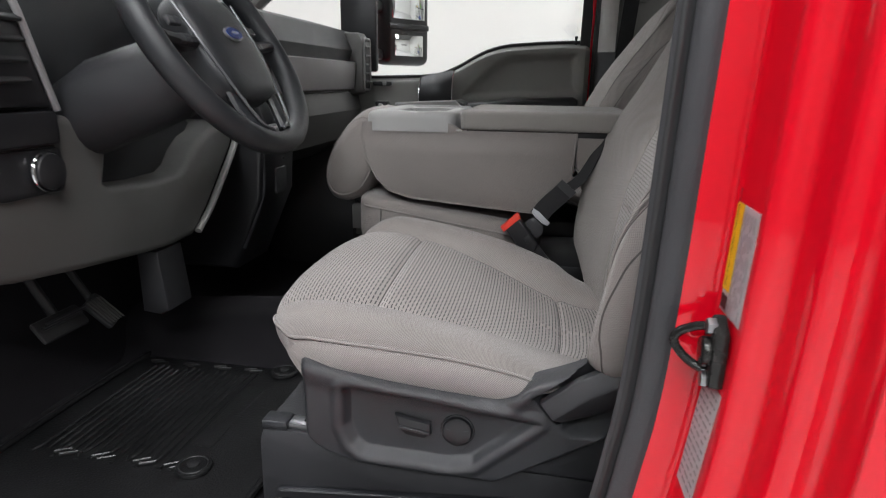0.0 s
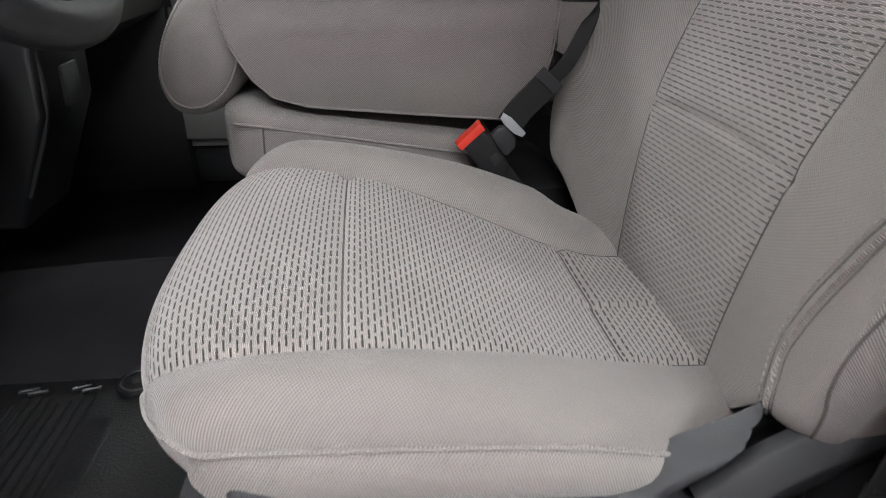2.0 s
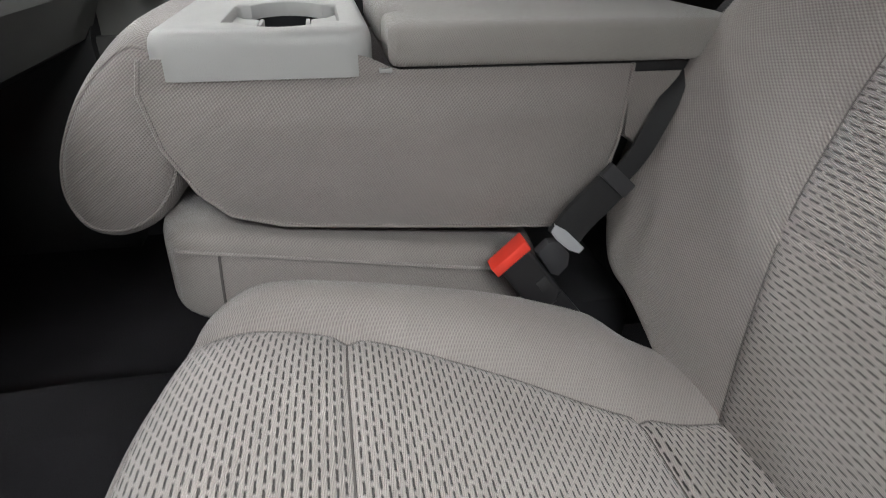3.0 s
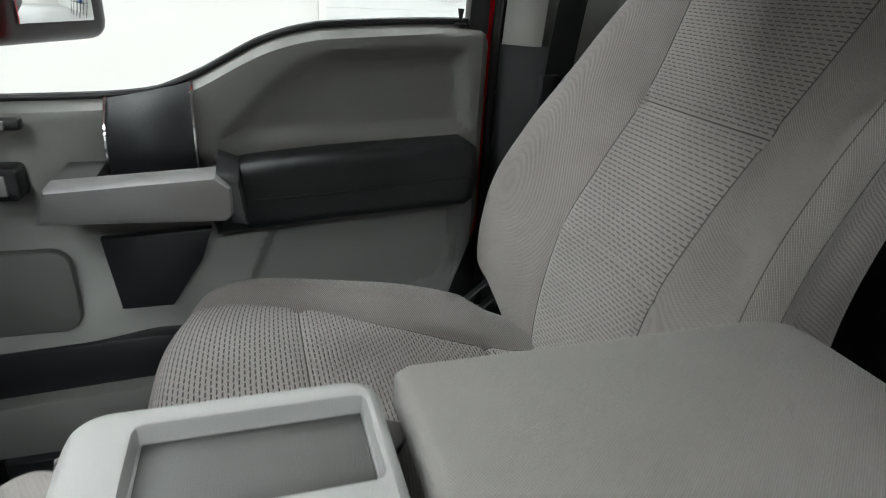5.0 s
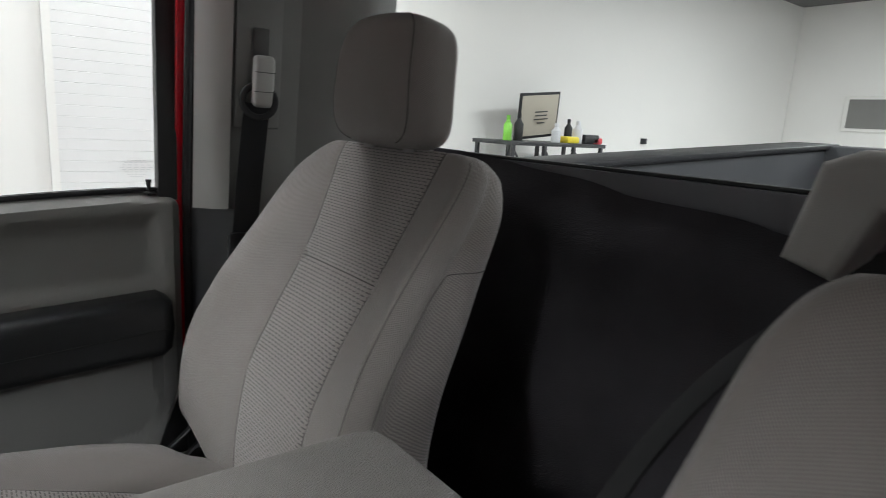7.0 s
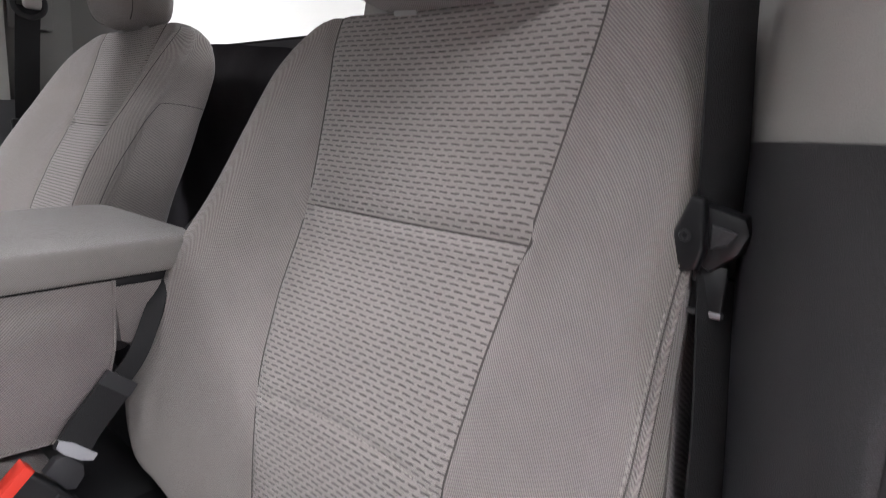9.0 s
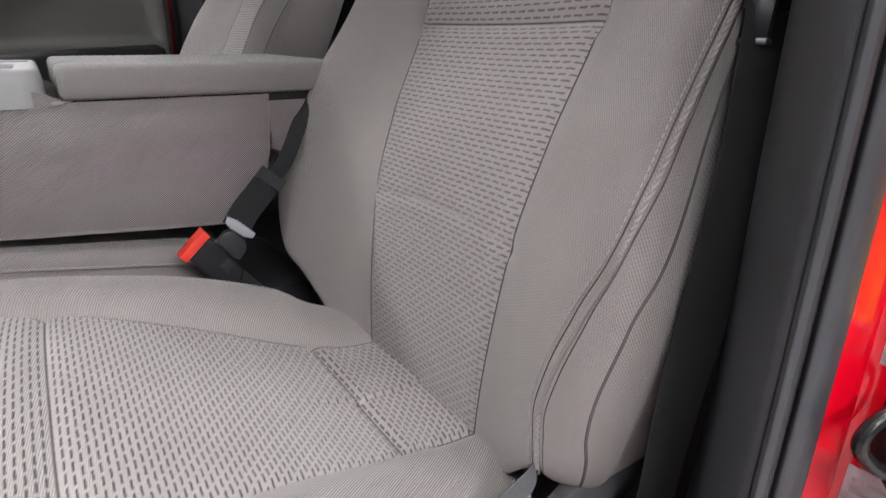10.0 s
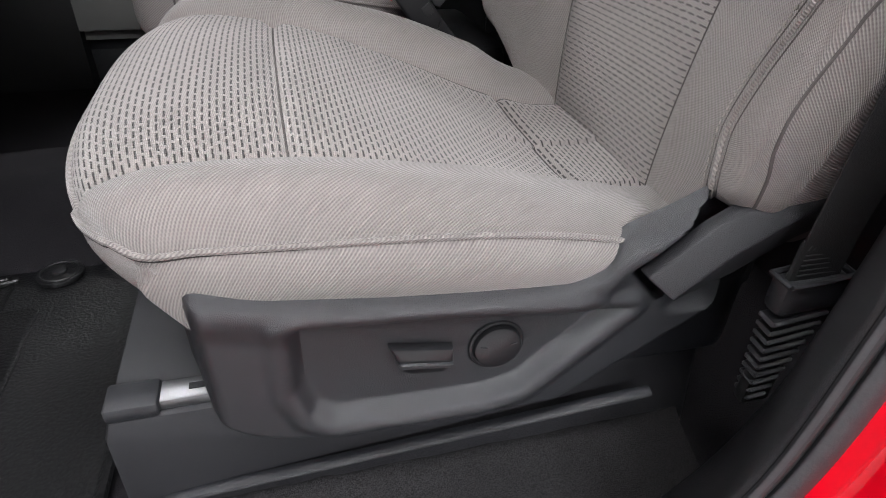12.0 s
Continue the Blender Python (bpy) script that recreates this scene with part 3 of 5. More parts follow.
    for dy in (-.068, .068):
        part("post", tube([(0.636 + hx, SEAT_Y + dy, 0.845 + hz), (0.636 + hx, SEAT_Y + dy, 0.885 + hz), (0.628 + hx, SEAT_Y + dy, 0.92 + hz)], 0.006, 12), M_CHROME, hr)
        part("post_sleeve", box((0.612 + hx, SEAT_Y + dy - .018, 0.853 + hz), (0.650 + hx, SEAT_Y + dy + .018, 0.867 + hz), 0.004), M_TRAY, hr)
    return s


PLEAN = (.085, .20)
passenger = seat(*PLEAN)
passenger.location = (0.135, .868, 0.02 + 0.085)
passenger.scale = (1, .86, 1)
driver = seat(0.0)
tagged(driver, "taupe cloth driver seat with dash-woven insert panels beside the open door")
tagged(passenger, "taupe cloth passenger seat with woven insert panels and head restraint")


# driver seat's side shield: a moulded panel with a sunken switch field
def poly_dist(p, poly):
    """Signed distance in the panel's plane, positive inside."""
    best, inside = 9.0, False
    n = len(poly)
    for i in range(n):
        (ax, az), (bx, bz) = poly[i], poly[(i + 1) % n]
        dx, dz = bx - ax, bz - az
        t = min(max(((p[0] - ax) * dx + (p[1] - az) * dz) / (dx * dx + dz * dz), 0), 1)
        best = min(best, math.hypot(p[0] - ax - t * dx, p[1] - az - t * dz))
        if (az > p[1]) != (bz > p[1]) and p[0] < (bx - ax) * (p[1] - az) / (bz - az) + ax:
            inside = not inside
    return best if inside else -best


SH_TOP = cr([-.062, -.055, 0, .044, .076, .159, .213, .24, .256, .270, .286, .308, .333, .365, .43, .47], [.334, .345, .3345, .327, .322, .315, .313, .322, .337, .345, .351, .360, .372, .384, .392, .392])
SH_BOT = cr([-.062, -.058, -.050, -.030, .010, .052, .20, .30, .40, .47], [.262, .240, .219, .199, .185, .181, .176, .170, .168, .20])
FIELD = [(.004, .304), (.014, .311), (.13, .302), (.272, .279), (.188, .206), (.155, .198), (.031, .203), (.014, .217), (.003, .245)]

LEVER_WELL = [(.266, .317), (.296, .287), (.47, .322), (.48, .40), (.43, .397), (.365, .383), (.318, .357)]
ARM_LINE = cr([.20, .266, .318, .365, .43, .48], [.29, .319, .357, .383, .397, .40])


def shield_at(a, b):
    x = -.062 + .532 * a
    lo, hi = SH_BOT(x), SH_TOP(x)
    z = lo + (hi - lo) * b
    y = -.304 + 0.03 * sstep(0.020, 0, x + .062) ** 2 + 0.05 * sstep(.40, .47, x)
    y += 0.024 * sstep(.012, 0, hi - z) ** 2 + 0.02 * sstep(.014, 0, z - lo) ** 2
    y -= 0.006 * sstep(.04, .0, abs(hi - z - .018) * 1.5)
    y += 0.013 * sstep(0, .012, poly_dist((x, z), FIELD)) - .0035 * sstep(.012, 0, abs(poly_dist((x, z), FIELD) + .006))
    y += 0.030 * sstep(.004, -.002, z - ARM_LINE(x)) * max(sstep(-.006, .006, poly_dist((x, z), LEVER_WELL)), sstep(.296, .328, x) * sstep(.262, .285, z))
    # lower rear part falls back behind the slanting lip
    d = ((x - .207) * (.259 - .180) - (z - .180) * (.338 - .207)) / math.hypot(.338 - .207, .259 - .180)
    y += 0.035 * sstep(.0, .016, d)
    return Vector((x, y, z))


shield = part("side_shield", sheet(shield_at, lin(0, 1, 210), lin(0, 1, 90)), M_BLACK, driver, "black grained plastic side shield")
part("seat_frame", box((-.03, -.262, .165), (.42, .22, .255), 0.02), M_BLACKS, driver)
# a lever with a sharp ridge between its upper and its lower face
bm = bmesh.new()
lever = [((.271, .315), (.288, .301), (.298, .293)), ((.318, .353), (.332, .337), (.343, .309)), ((.365, .379), (.378, .362), (.391, .336)), ((.43, .393), (.44, .380), (.45, .356))]
rows = [[bm.verts.new((q[0], yy, q[1])) for q, yy in zip(st, (-.316, -.329, -.318))] + [bm.verts.new((st[2][0], -.302, st[2][1])), bm.verts.new((st[0][0], -.302, st[0][1]))] for st in lever]
for p, q in zip(rows, rows[1:]):
    for k in range(5):
        bm.faces.new((p[k], q[k], q[(k + 1) % 5], p[(k + 1) % 5]))
bm.faces.new(rows[0])
bm.faces.new(rows[-1][::-1])
bmesh.ops.recalc_face_normals(bm, faces=bm.faces)
bmesh.ops.bevel(bm, geom=list(bm.edges), offset=.0022, segments=2, affect="EDGES", profile=.5)
part("recliner_handle", bm, M_LEVER, driver)
sw = part("seat_switch", prism([(.077, .269), (.127, .259), (.128, .243), (.119, .236), (.093, .239), (.085, .246)], "y", -.300, -.285, 0.004), M_BLACKS, driver)
part("switch_edge", prism([(.084, .254), (.1265, .247), (.125, .2435), (.085, .2495)], "y", -.3030, -.296, 0.001), M_BLACK, sw)
kn = part("lumbar_knob", disc((.164, -.2925, .251), (0, -1, .05), .0195, .012, 40, .002), M_BLACKS, driver)
part("knob_ring", ring((.164, -.2925, .251), (0, -1, .05), .0212, .0022, 48, 8), M_BLACKS, kn)
for a in (15, 165):
    part("knob_mark", obox((.164 + .013 * math.cos(radians(a)), -.2988, .251 + .013 * math.sin(radians(a))), (.006, .0006, .0012), (0, -a, 0)), M_SEAL, kn)
# seat riser, its rails and its ledge
riser = thing("seat_riser", (0.1, -.05, 0.02), "black plastic seat riser cover with steel slide rails", "seat base")
prof = [(-.152, .02), (-.150, .17), (-.143, .192), (.40, .192), (.42, .02)]
part("cover", prism(prof, "y", -.252, .20, 0.006), M_MATTE, riser)
part("ledge", tube(curve_of([(-.122, -.254, .090), (-.06, -.258, .098), (.10, -.268, .118), (.33, -.285, .150)], 24), [0.004] + [0.007] * 23, 10, flat=.6), M_BLACK, riser)
for y0 in (-.235, .14):
    part("rail_cap", box((-.144, y0 - .018, .192), (-.102, y0 + .014, .207), 0.004), M_BLACK, riser)
    part("rail", box((-.104, y0 - .012, .193), (.40, y0 + .012, .203), 0.002), M_STEEL, riser)
    part("rail_slot", box((-.08, y0 - .003, .203), (.38, y0 + .003, .2045)), M_DARK, riser)

# passenger seat's base, hidden in the dark under it
solo("seat_pedestal", box((-.04, .62, .02), (.46, 1.06, .345), 0.02), M_BLACKS, "black plastic base under the passenger seat", "seat base")

# ---- middle seat, folded forward into a console ----
mid = thing("middle_seat", (0.1, .42, 0.02), "taupe cloth middle seat folded down as an armrest console", "car seat", "front seats")


def mid_cush(p):
    p.z += -0.045 * (p.x / .29)
    return p


cushion = part("cushion", pillow((.048, .425, .372), (.416, .305, .125), (0, 0, 0), 7, 30, False, mid_cush), M_CLOTH, mid)
part("piping", tube(curve_of([(-.138, .2760, .436), (-.125, .2745, .433), (-.05, .2735, .422), (.10, .2725, .399), (.235, .2725, .378)], 40), .0022, 6), M_CLOTH, cushion)
part("seam", tube(curve_of([(-.097, .2728, .428), (-.0985, .2722, .39), (-.099, .2722, .35), (-.097, .275, .322)], 20), .0014, 6), M_SOFTSEAM, cushion)
part("base", box((-.09, .29, .02), (.38, .56, .32), 0.02), M_BLACKS, mid)

# folded backrest: cloth side panels round a hard core, tray in front and hinged lid behind
SIDE = [(-.133, .620), (-.139, .592), (-.128, .541), (-.104, .497), (-.078, .472), (-.03, .458), (.04, .452), (.15, .443), (.245, .436), (.275, .443), (.300, .470), (.314, .53), (.319, .606)]


def side_panel(y0, sg):
    poly = SIDE
    cx, cz = .09, .53

    def f(a, b):
        k = a * (len(poly) - 1)
        i = min(int(k), len(poly) - 2)
        p = Vector(poly[i]).lerp(Vector(poly[i + 1]), k - i)
        q = Vector((cx + (p.x - cx) * 0.0 + (p.x - cx) * b, .606 + .014 * sstep(.09, .05, cx + (p.x - cx) * b) * (1 - b) + (p.y - .606) * b))
        d = min(1, b * 1.0)
        bulge = 0.016 * (1 - d ** 4) * sstep(.60, .56, q.y) + 0.0
        return Vector((q.x, y0 - sg * bulge, q.y))
    return sheet(f, lin(0, 1, 80), lin(0, 1, 24), lambda a, b: (f(a, b).x, f(a, b).z))


CORE = [(x, min(z, .565)) if x < .07 else (x, z) for x, z in SIDE]
CORE = [p for k, p in enumerate(CORE) if k == 0 or p != CORE[k - 1]] + [(.085, .600), (.072, .565)]
core = part("folded_backrest", prism(CORE, "y", .272, .580, 0.008, 2), M_CLOTH, mid)
for y0, sg in ((.2715, 1), (.5805, -1)):
    part("side_panel", side_panel(y0, sg), M_CLOTH, core)
    part("piping", tube([(x, y0, z) for x, z in SIDE], .0024, 6), M_CLOTH, core)
hinge = [(.318, .600), (.322, .53), (.345, .515), (.400, .560), (.425, .600)]
part("hinge_cover", prism(hinge, "y", .275, .577, 0.008), M_CLOTH, core)


def rrect(x0, y0, x1, y1, r, n=6):
    out = []
    for cx, cy, a0 in ((x1 - r, y1 - r, 0), (x0 + r, y1 - r, 90), (x0 + r, y0 + r, 180), (x1 - r, y0 + r, 270)):
        for k in range(n + 1):
            a = radians(a0 + 90 * k / n)
            out.append((cx + r * math.cos(a), cy + r * math.sin(a)))
    return out


def holed(outer, holes, z0, z1, depth_bottoms):
    """A slab with wells: outer outline, hole outlines, and the floor height of every well."""
    bm = bmesh.new()

    def loop(pts, z):
        return [bm.verts.new((*p, z)) for p in pts]
    top_edges = []
    for k, pts in enumerate([outer] + holes):
        top = loop(pts, z1)
        low = loop(pts, z0 if k == 0 or depth_bottoms[k - 1] is None else depth_bottoms[k - 1])
        n = len(pts)
        for i in range(n):
            q = (top[i], low[i], low[(i + 1) % n], top[(i + 1) % n])
            bm.faces.new(q if k else q[::-1])
            top_edges.append(bm.edges.get((top[i], top[(i + 1) % n])))
        if k and depth_bottoms[k - 1] is not None:
            bm.faces.new(low)
    bmesh.ops.triangle_fill(bm, use_beauty=True, edges=top_edges)
    bmesh.ops.recalc_face_normals(bm, faces=bm.faces)
    es = [e for e in bm.edges if len(e.link_faces) == 2 and e.calc_face_angle(0) > 1.0]
    bmesh.ops.bevel(bm, geom=es, offset=0.0035, segments=2, affect="EDGES", profile=0.5)
    return bm


# two merged cup holes with square shoulders between them
CUP = (-.015, .384)


def cup_outline(rx, ry, hx, hy, n=96):
    out = []
    for k in range(n):
        c, q = math.cos(math.tau * k / n), math.sin(math.tau * k / n)
        oval = 1 / math.hypot(c / rx, q / ry)
        block = min(hx / max(abs(c), 1e-6), hy / max(abs(q), 1e-6))
        r = max(oval, block)
        out.append((CUP[0] + r * c, CUP[1] + r * q))
    return out


# rounded outer edge of the tray, then its pierced top
def tray_rim(k, j):
    inset, z = ((0, .601), (0, .628), (.0012, .634), (.0045, .6395), (.009, .6422), (.0125, .643))[int(k)]
    p = rrect(-.128 + inset, .2685 + inset, .066 - inset * .5, .598 - inset, .026 - inset, 8)[int(j)]
    return Vector((*p, z))


tray = part("tray", holed(rrect(-.1185, .278, .06125, .5885, .0165, 8), [rrect(-.087, .498, .054, .574, .006, 2), cup_outline(.050, .0975, .053, .066)], .627, .643, [.628, None]), M_TRAY, mid, "light grey plastic tray with a cup hole")
part("tray_rim", sheet(tray_rim, list(range(6)), list(range(36)), None, None, True), M_TRAY, tray)
part("cup_well", sheet(lambda u, v: Vector((CUP[0] + (.0535 if u < 2 else .002) * math.copysign(abs(math.cos(v)) ** .8, math.cos(v)), CUP[1] + (.0985 if u < 2 else .002) * math.copysign(abs(math.sin(v)) ** .9, math.sin(v)), (.6275, .566, .565)[int(u)])), [0, 1, 2], [math.tau * k / 40 for k in range(40)], None, None, True), M_BLACKS, tray)
for sx in (-1, 1):
    g = [(CUP[0] + sx * a, CUP[1] + b) for a, b in ((.054, -.060), (.054, .060), (.040, .030), (.026, .024), (.026, -.024), (.040, -.030))]
    grip = part("cup_grip", prism(g if sx > 0 else g[::-1], "z", .611, .633, .003), M_TRAY, tray)
    part("grip_pad", box((CUP[0] + sx * .0235 - .0022, CUP[1] - .021, .606), (CUP[0] + sx * .0235 + .0022, CUP[1] + .021, .6335), .001), M_SILVER, grip)
# thin dark floor in the slot, with the shade down there in its colour
part("tray_mat", box((-.084, .501, .6282), (.051, .571, .6298), .0005), M_GREYD, tray)
# lid with the finger notch in its front edge
lid = [(.079, .270), (.079, .335), (.086, .345), (.100, .350), (.104, .372), (.099, .392), (.084, .400), (.079, .41), (.079, .592), (.09, .598), (.40, .598), (.425, .585), (.43, .56), (.430, .29), (.42, .268), (.40, .264), (.086, .264)]


def lid_mesh():
    bm = prism(lid, "z", .608, .648, 0.009, 3)
    lay = bm.loops.layers.uv.verify()
    for f in bm.faces:
        for l in f.loops:
            p = l.vert.co
            l[lay].uv = (p.x, p.y + p.z)
    return bm


armrest = part("armrest_lid", lid_mesh(), M_LID, mid, "padded grey cloth armrest lid")
part("lid_core", box((.09, .275, .596), (.42, .585, .609), .003), M_BLACKS, armrest)
part("lid_latch", box((.070, .2675, .604), (.082, .276, .608), .001), M_TRAY, armrest)
part("belt_loop", ring((.432, .290, .632), (.6, -.6, .2), .006, .003, 20, 8), M_DARK, armrest)
# pad that hangs in front of the folded backrest (its head part)
PADO = curve_of([(-.112, 0, .640), (-.142, 0, .645), (-.178, 0, .618), (-.212, 0, .575), (-.236, 0, .525), (-.243, 0, .478), (-.228, 0, .440), (-.193, 0, .430), (-.150, 0, .450), (-.118, 0, .500), (-.108, 0, .56), (-.112, 0, .640)], 61)[:-1]


def head_pad_at(t, k):
    p = PADO[int(k)]
    s = (1 - abs(t) ** 5) ** .25
    c = Vector((-.165, 0, .55))
    q = c + (p - c) * (s * .98 + .02)
    return Vector((q.x, .430 + .150 * t, q.z))


bm = sheet(head_pad_at, [-1, -.99, -.97, -.94, -.9, -.84, -.75, -.6, -.4, -.2, 0, .2, .4, .6, .75, .84, .9, .94, .97, .99, 1], list(range(60)), None, None, True)
bmesh.ops.remove_doubles(bm, verts=bm.verts, dist=1e-5)
bmesh.ops.holes_fill(bm, edges=bm.edges, sides=0)
bmesh.ops.recalc_face_normals(bm, faces=bm.faces)
part("head_pad", bm, M_CLOTH, mid, degrees=60)
part("pad_piping", tube([head_pad_at(-.9, k) for k in range(60)] + [head_pad_at(-.9, 0)], .002, 6), M_CLOTH, mid)


# ---- cab: floor, mats, roof, pillars, sills, rear wall ----
def setting(name, bm, material, label, degrees=35):
    ob = part(name, bm, material, None, label, degrees)
    return tagged(ob, kind="structure")


setting("sill_carpet", sheet(lambda u, v: Vector((-.13 + .53 * u, -.250 - .152 * v, .075 - .055 * v ** .7 + .004 * noise.noise(Vector((u * 20, v * 5, 1))))), lin(0, 1, 30), lin(0, 1, 8)), M_SIDECARPET, "carpet between the seat riser and the door sill, coloured lighter as if lit")
setting("floor", box((-1.1, -.42, -.06), (.80, 1.27, 0.004)), M_CARPET, "black carpeted cab floor")
toe = sheet(lambda u, v: Vector((-.78 - .32 * u ** 1.3, v, .0 + .42 * u)), lin(0, 1, 12), lin(-.42, 1.27, 4))
setting("firewall", toe, M_CARPET, "black carpeted toe board")
hump = sheet(lambda u, v: Vector((u, .42 + v, .002 + .13 * math.exp(-(v / .13) ** 4) * (1 - .25 * sstep(-.3, -.9, u)))), lin(-1.0, .78, 24), lin(-.22, .22, 40))
setting("floor_tunnel", hump, M_CARPET, "black carpeted hump along the middle of the floor")
setting("ceiling", box((-.35, -.33, 1.30), (.80, 1.17, 1.36), .02), M_HEAD, "grey felt headliner of the cab")
setting("roof", box((-.36, -.36, 1.362), (.84, 1.20, 1.40), .015), M_RED, "red painted cab roof")

# ribbed rubber mat in the driver's footwell
matt = thing("floor_mat", (-.45, .02, .004), "black ribbed rubber floor mat with raised rim", "floor mat")
mo = [(-.205, -.235), (-.20, .16), (-.22, .255), (-.30, .30), (-.66, .30), (-.72, .25), (-.73, -.22), (-.70, -.285), (-.28, -.285)]
part("mat", prism(mo, "z", .004, .016, .004), M_MAT, matt)
part("rim", tube(curve_of([(x, y, .019) for x, y in mo + [mo[0]]], 90), .007, 8), M_MAT, matt)
for k in range(17):
    x = -.665 + .0165 * k
    y0, y1 = -.118 + .012 * math.sin(k * 2.3), .212 + .010 * math.sin(k * 1.3)
    bend = .010 * (k % 3 - 1)
    part("rib", tube(curve_of([(x + bend, y0 - .03, .0175), (x, y0 + .01, .0185), (x, .05, .0185), (x + .004, y1, .0175)], 16), .0042, 6, flat=.8), M_MAT, matt)
for x in (-.670, -.583, -.500, -.420):
    for d in (0, .016):
        part("ridge", obox((x + d, .236 - .4 * d, .0205), (.032, .005, .008), (0, 0, 14), .002, 1), M_MAT, matt)
for x in (-.611, -.532, -.447, -.385):
    for d in (0, .016):
        part("ridge", obox((x + d, -.141 - .4 * d, .0205), (.034, .005, .008), (0, 0, 30), .002, 1), M_MAT, matt)
part("plain_field", prism(rrect(-.392, -.075, -.345, .165, .008), "z", .016, .0175, .0006), M_MAT, matt)
for kx, ky in ((-.342, -.142), (-.335, .240)):
    k = part("mat_clip", disc((kx, ky, .021), (0, 0, 1), .033, .008, 32, .002), M_MAT, matt)
    part("clip_ring", ring((kx, ky, .0255), (0, 0, 1), .026, .002, 32, 6), M_DARK, k)
    part("clip_centre", disc((kx, ky, .027), (0, 0, 1), .011, .004, 20, .001), M_DARK, k)

# door opening of the driver's side: one contour, several strips with their own section
CONT = curve_of([(.422, 0, 1.36), (.413, 0, .95), (.406, 0, .72), (.397, 0, .48), (.3835, 0, .34), (.350, 0, .19), (.265, 0, .085), (.12, 0, .045), (-.35, 0, .04), (-.95, 0, .04)], 120)


def opening(sec, part_range=(0, 1)):
    """A strip along the door opening; sec: points of (outward, y)."""
    i0, i1 = int(part_range[0] * 119), int(part_range[1] * 119)

    def f(i, j):
        i = int(i)
        d = (CONT[min(i + 1, 119)] - CONT[max(i - 1, 0)]).normalized()
        out = Vector((-d.z, 0, d.x))
        o, y = sec[int(j)]
        p = CONT[i] + out * o
        return Vector((p.x, y, p.z))
    return sheet(f, list(range(i0, i1 + 1)), list(range(len(sec))))


def rounded(sec, n=5):
    q = curve_of([(a, b, 0) for a, b in sec], (len(sec) - 1) * n + 1)
    return [(p.x, p.y) for p in q]


def jamb_x(z):
    """Depth of the painted face that carries the labels and the striker."""
    return float(np.interp(z, [p.z for p in CONT[::-1]], [p.x for p in CONT[::-1]])) + .0295


zb = next(i for i, p in enumerate(CONT) if p.z < .795) / 119
TRIM = rounded([(.20, -.285), (.12, -.318), (.06, -.345), (.015, -.374), (-.018, -.404), (-.036, -.424), (-.040, -.433)])
jamb = thing("door_frame", (.45, -.45, 0.0), "red painted door frame with black weatherstrip and pillar trim", "door frame", kind="structure")
part("upper_pillar_trim", opening(TRIM, (0, zb)), M_PILLAR, jamb, "grey upper pillar trim")
low = [(o - .003, y + .002) for o, y in TRIM]
part("lower_pillar_trim", opening(low, (zb, .60)), M_MATTE, jamb, "black lower pillar trim")
part("sill_trim", opening(low, (.60, 1)), M_MATTE, jamb)
part("weatherstrip", opening(rounded([(-.030, -.424), (-.040, -.428), (-.043, -.4345), (-.037, -.438), (-.031, -.4355), (-.026, -.4345)])), M_DARK, jamb)
part("strip_edge", opening(rounded([(-.0425, -.4315), (-.0445, -.4350), (-.0405, -.4375)])), M_SEAL, jamb)
part("weatherstrip_lip", opening(rounded([(-.027, -.4350), (-.029, -.4390), (-.022, -.4430), (-.012, -.4440), (-.004, -.4425)])), M_SEAL, jamb)
RED = rounded([(-.010, -.4410), (.003, -.4420), (.020, -.4440), (.0290, -.447), (.0310, -.47), (.0315, -.506), (.0340, -.514), (.042, -.518), (.052, -.519), (.058, -.524), (.060, -.545), (.064, -.556), (.074, -.560), (.088, -.5605), (.094, -.566), (.096, -.590), (.101, -.600), (.115, -.604), (.30, -.608)], 4)
part("painted_frame", opening(RED), M_RED, jamb, "glossy red painted metal")

# labels on the painted frame


def label_plate(name, z0, z1, y0, y1, x0, x1, base, text):
    """x0: depth at the upper end, x1: at the lower end."""
    lab = thing(name, ((x0 + x1) / 2, (y0 + y1) / 2, z0), text, "label")
    bm = bmesh.new()
    lean = (x1 - x0)
    vs = [bm.verts.new(p) for p in ((x0, y0, z1), (x0 + .0015, y1, z1), (x1 + .0015, y1, z0), (x1, y0, z0))]
    f = bm.faces.new(vs)
    bmesh.ops.solidify(bm, geom=[f], thickness=.0006)
    part("sheet", bm, base, lab)
    return lab


def on_label(lab, name, u0, v0, u1, v1, rect, material, off=-.001):
    """A flat printed block; u runs down the label, v across it towards the cab."""
    z0, z1, y0, y1, x0, x1 = rect
    bm = bmesh.new()
    q = []
    for u, v in ((u0, v0), (u1, v0), (u1, v1), (u0, v1)):
        q.append(bm.verts.new((x0 + (x1 - x0) * u + off + .0015 * v, y0 + (y1 - y0) * v, z1 + (z0 - z1) * u)))
    bm.faces.new(q)
    part(name, bm, material, lab)


R1 = (.510, .610, -.4495, -.505, jamb_x(.610), jamb_x(.510))
l1 = label_plate("tyre_label", *R1, M_LABEL, "white and yellow tyre and loading label on the red frame")
on_label(l1, "yellow_band", 0.0, .0, .80, .33, R1, M_YELLOW, -.0006)
on_label(l1, "logo_plate", .84, .05, .97, .32, R1, M_INK, -.0008)
rr = random.Random(9)
for k in range(7):
    v = .40 + .08 * k
    u = .05
    while u < .9:
        w = rr.uniform(.05, .2)
        on_label(l1, "print_bar", u, v, min(.95, u + w), v + .026, R1, M_PRINT)
        u += w + rr.uniform(.03, .08)


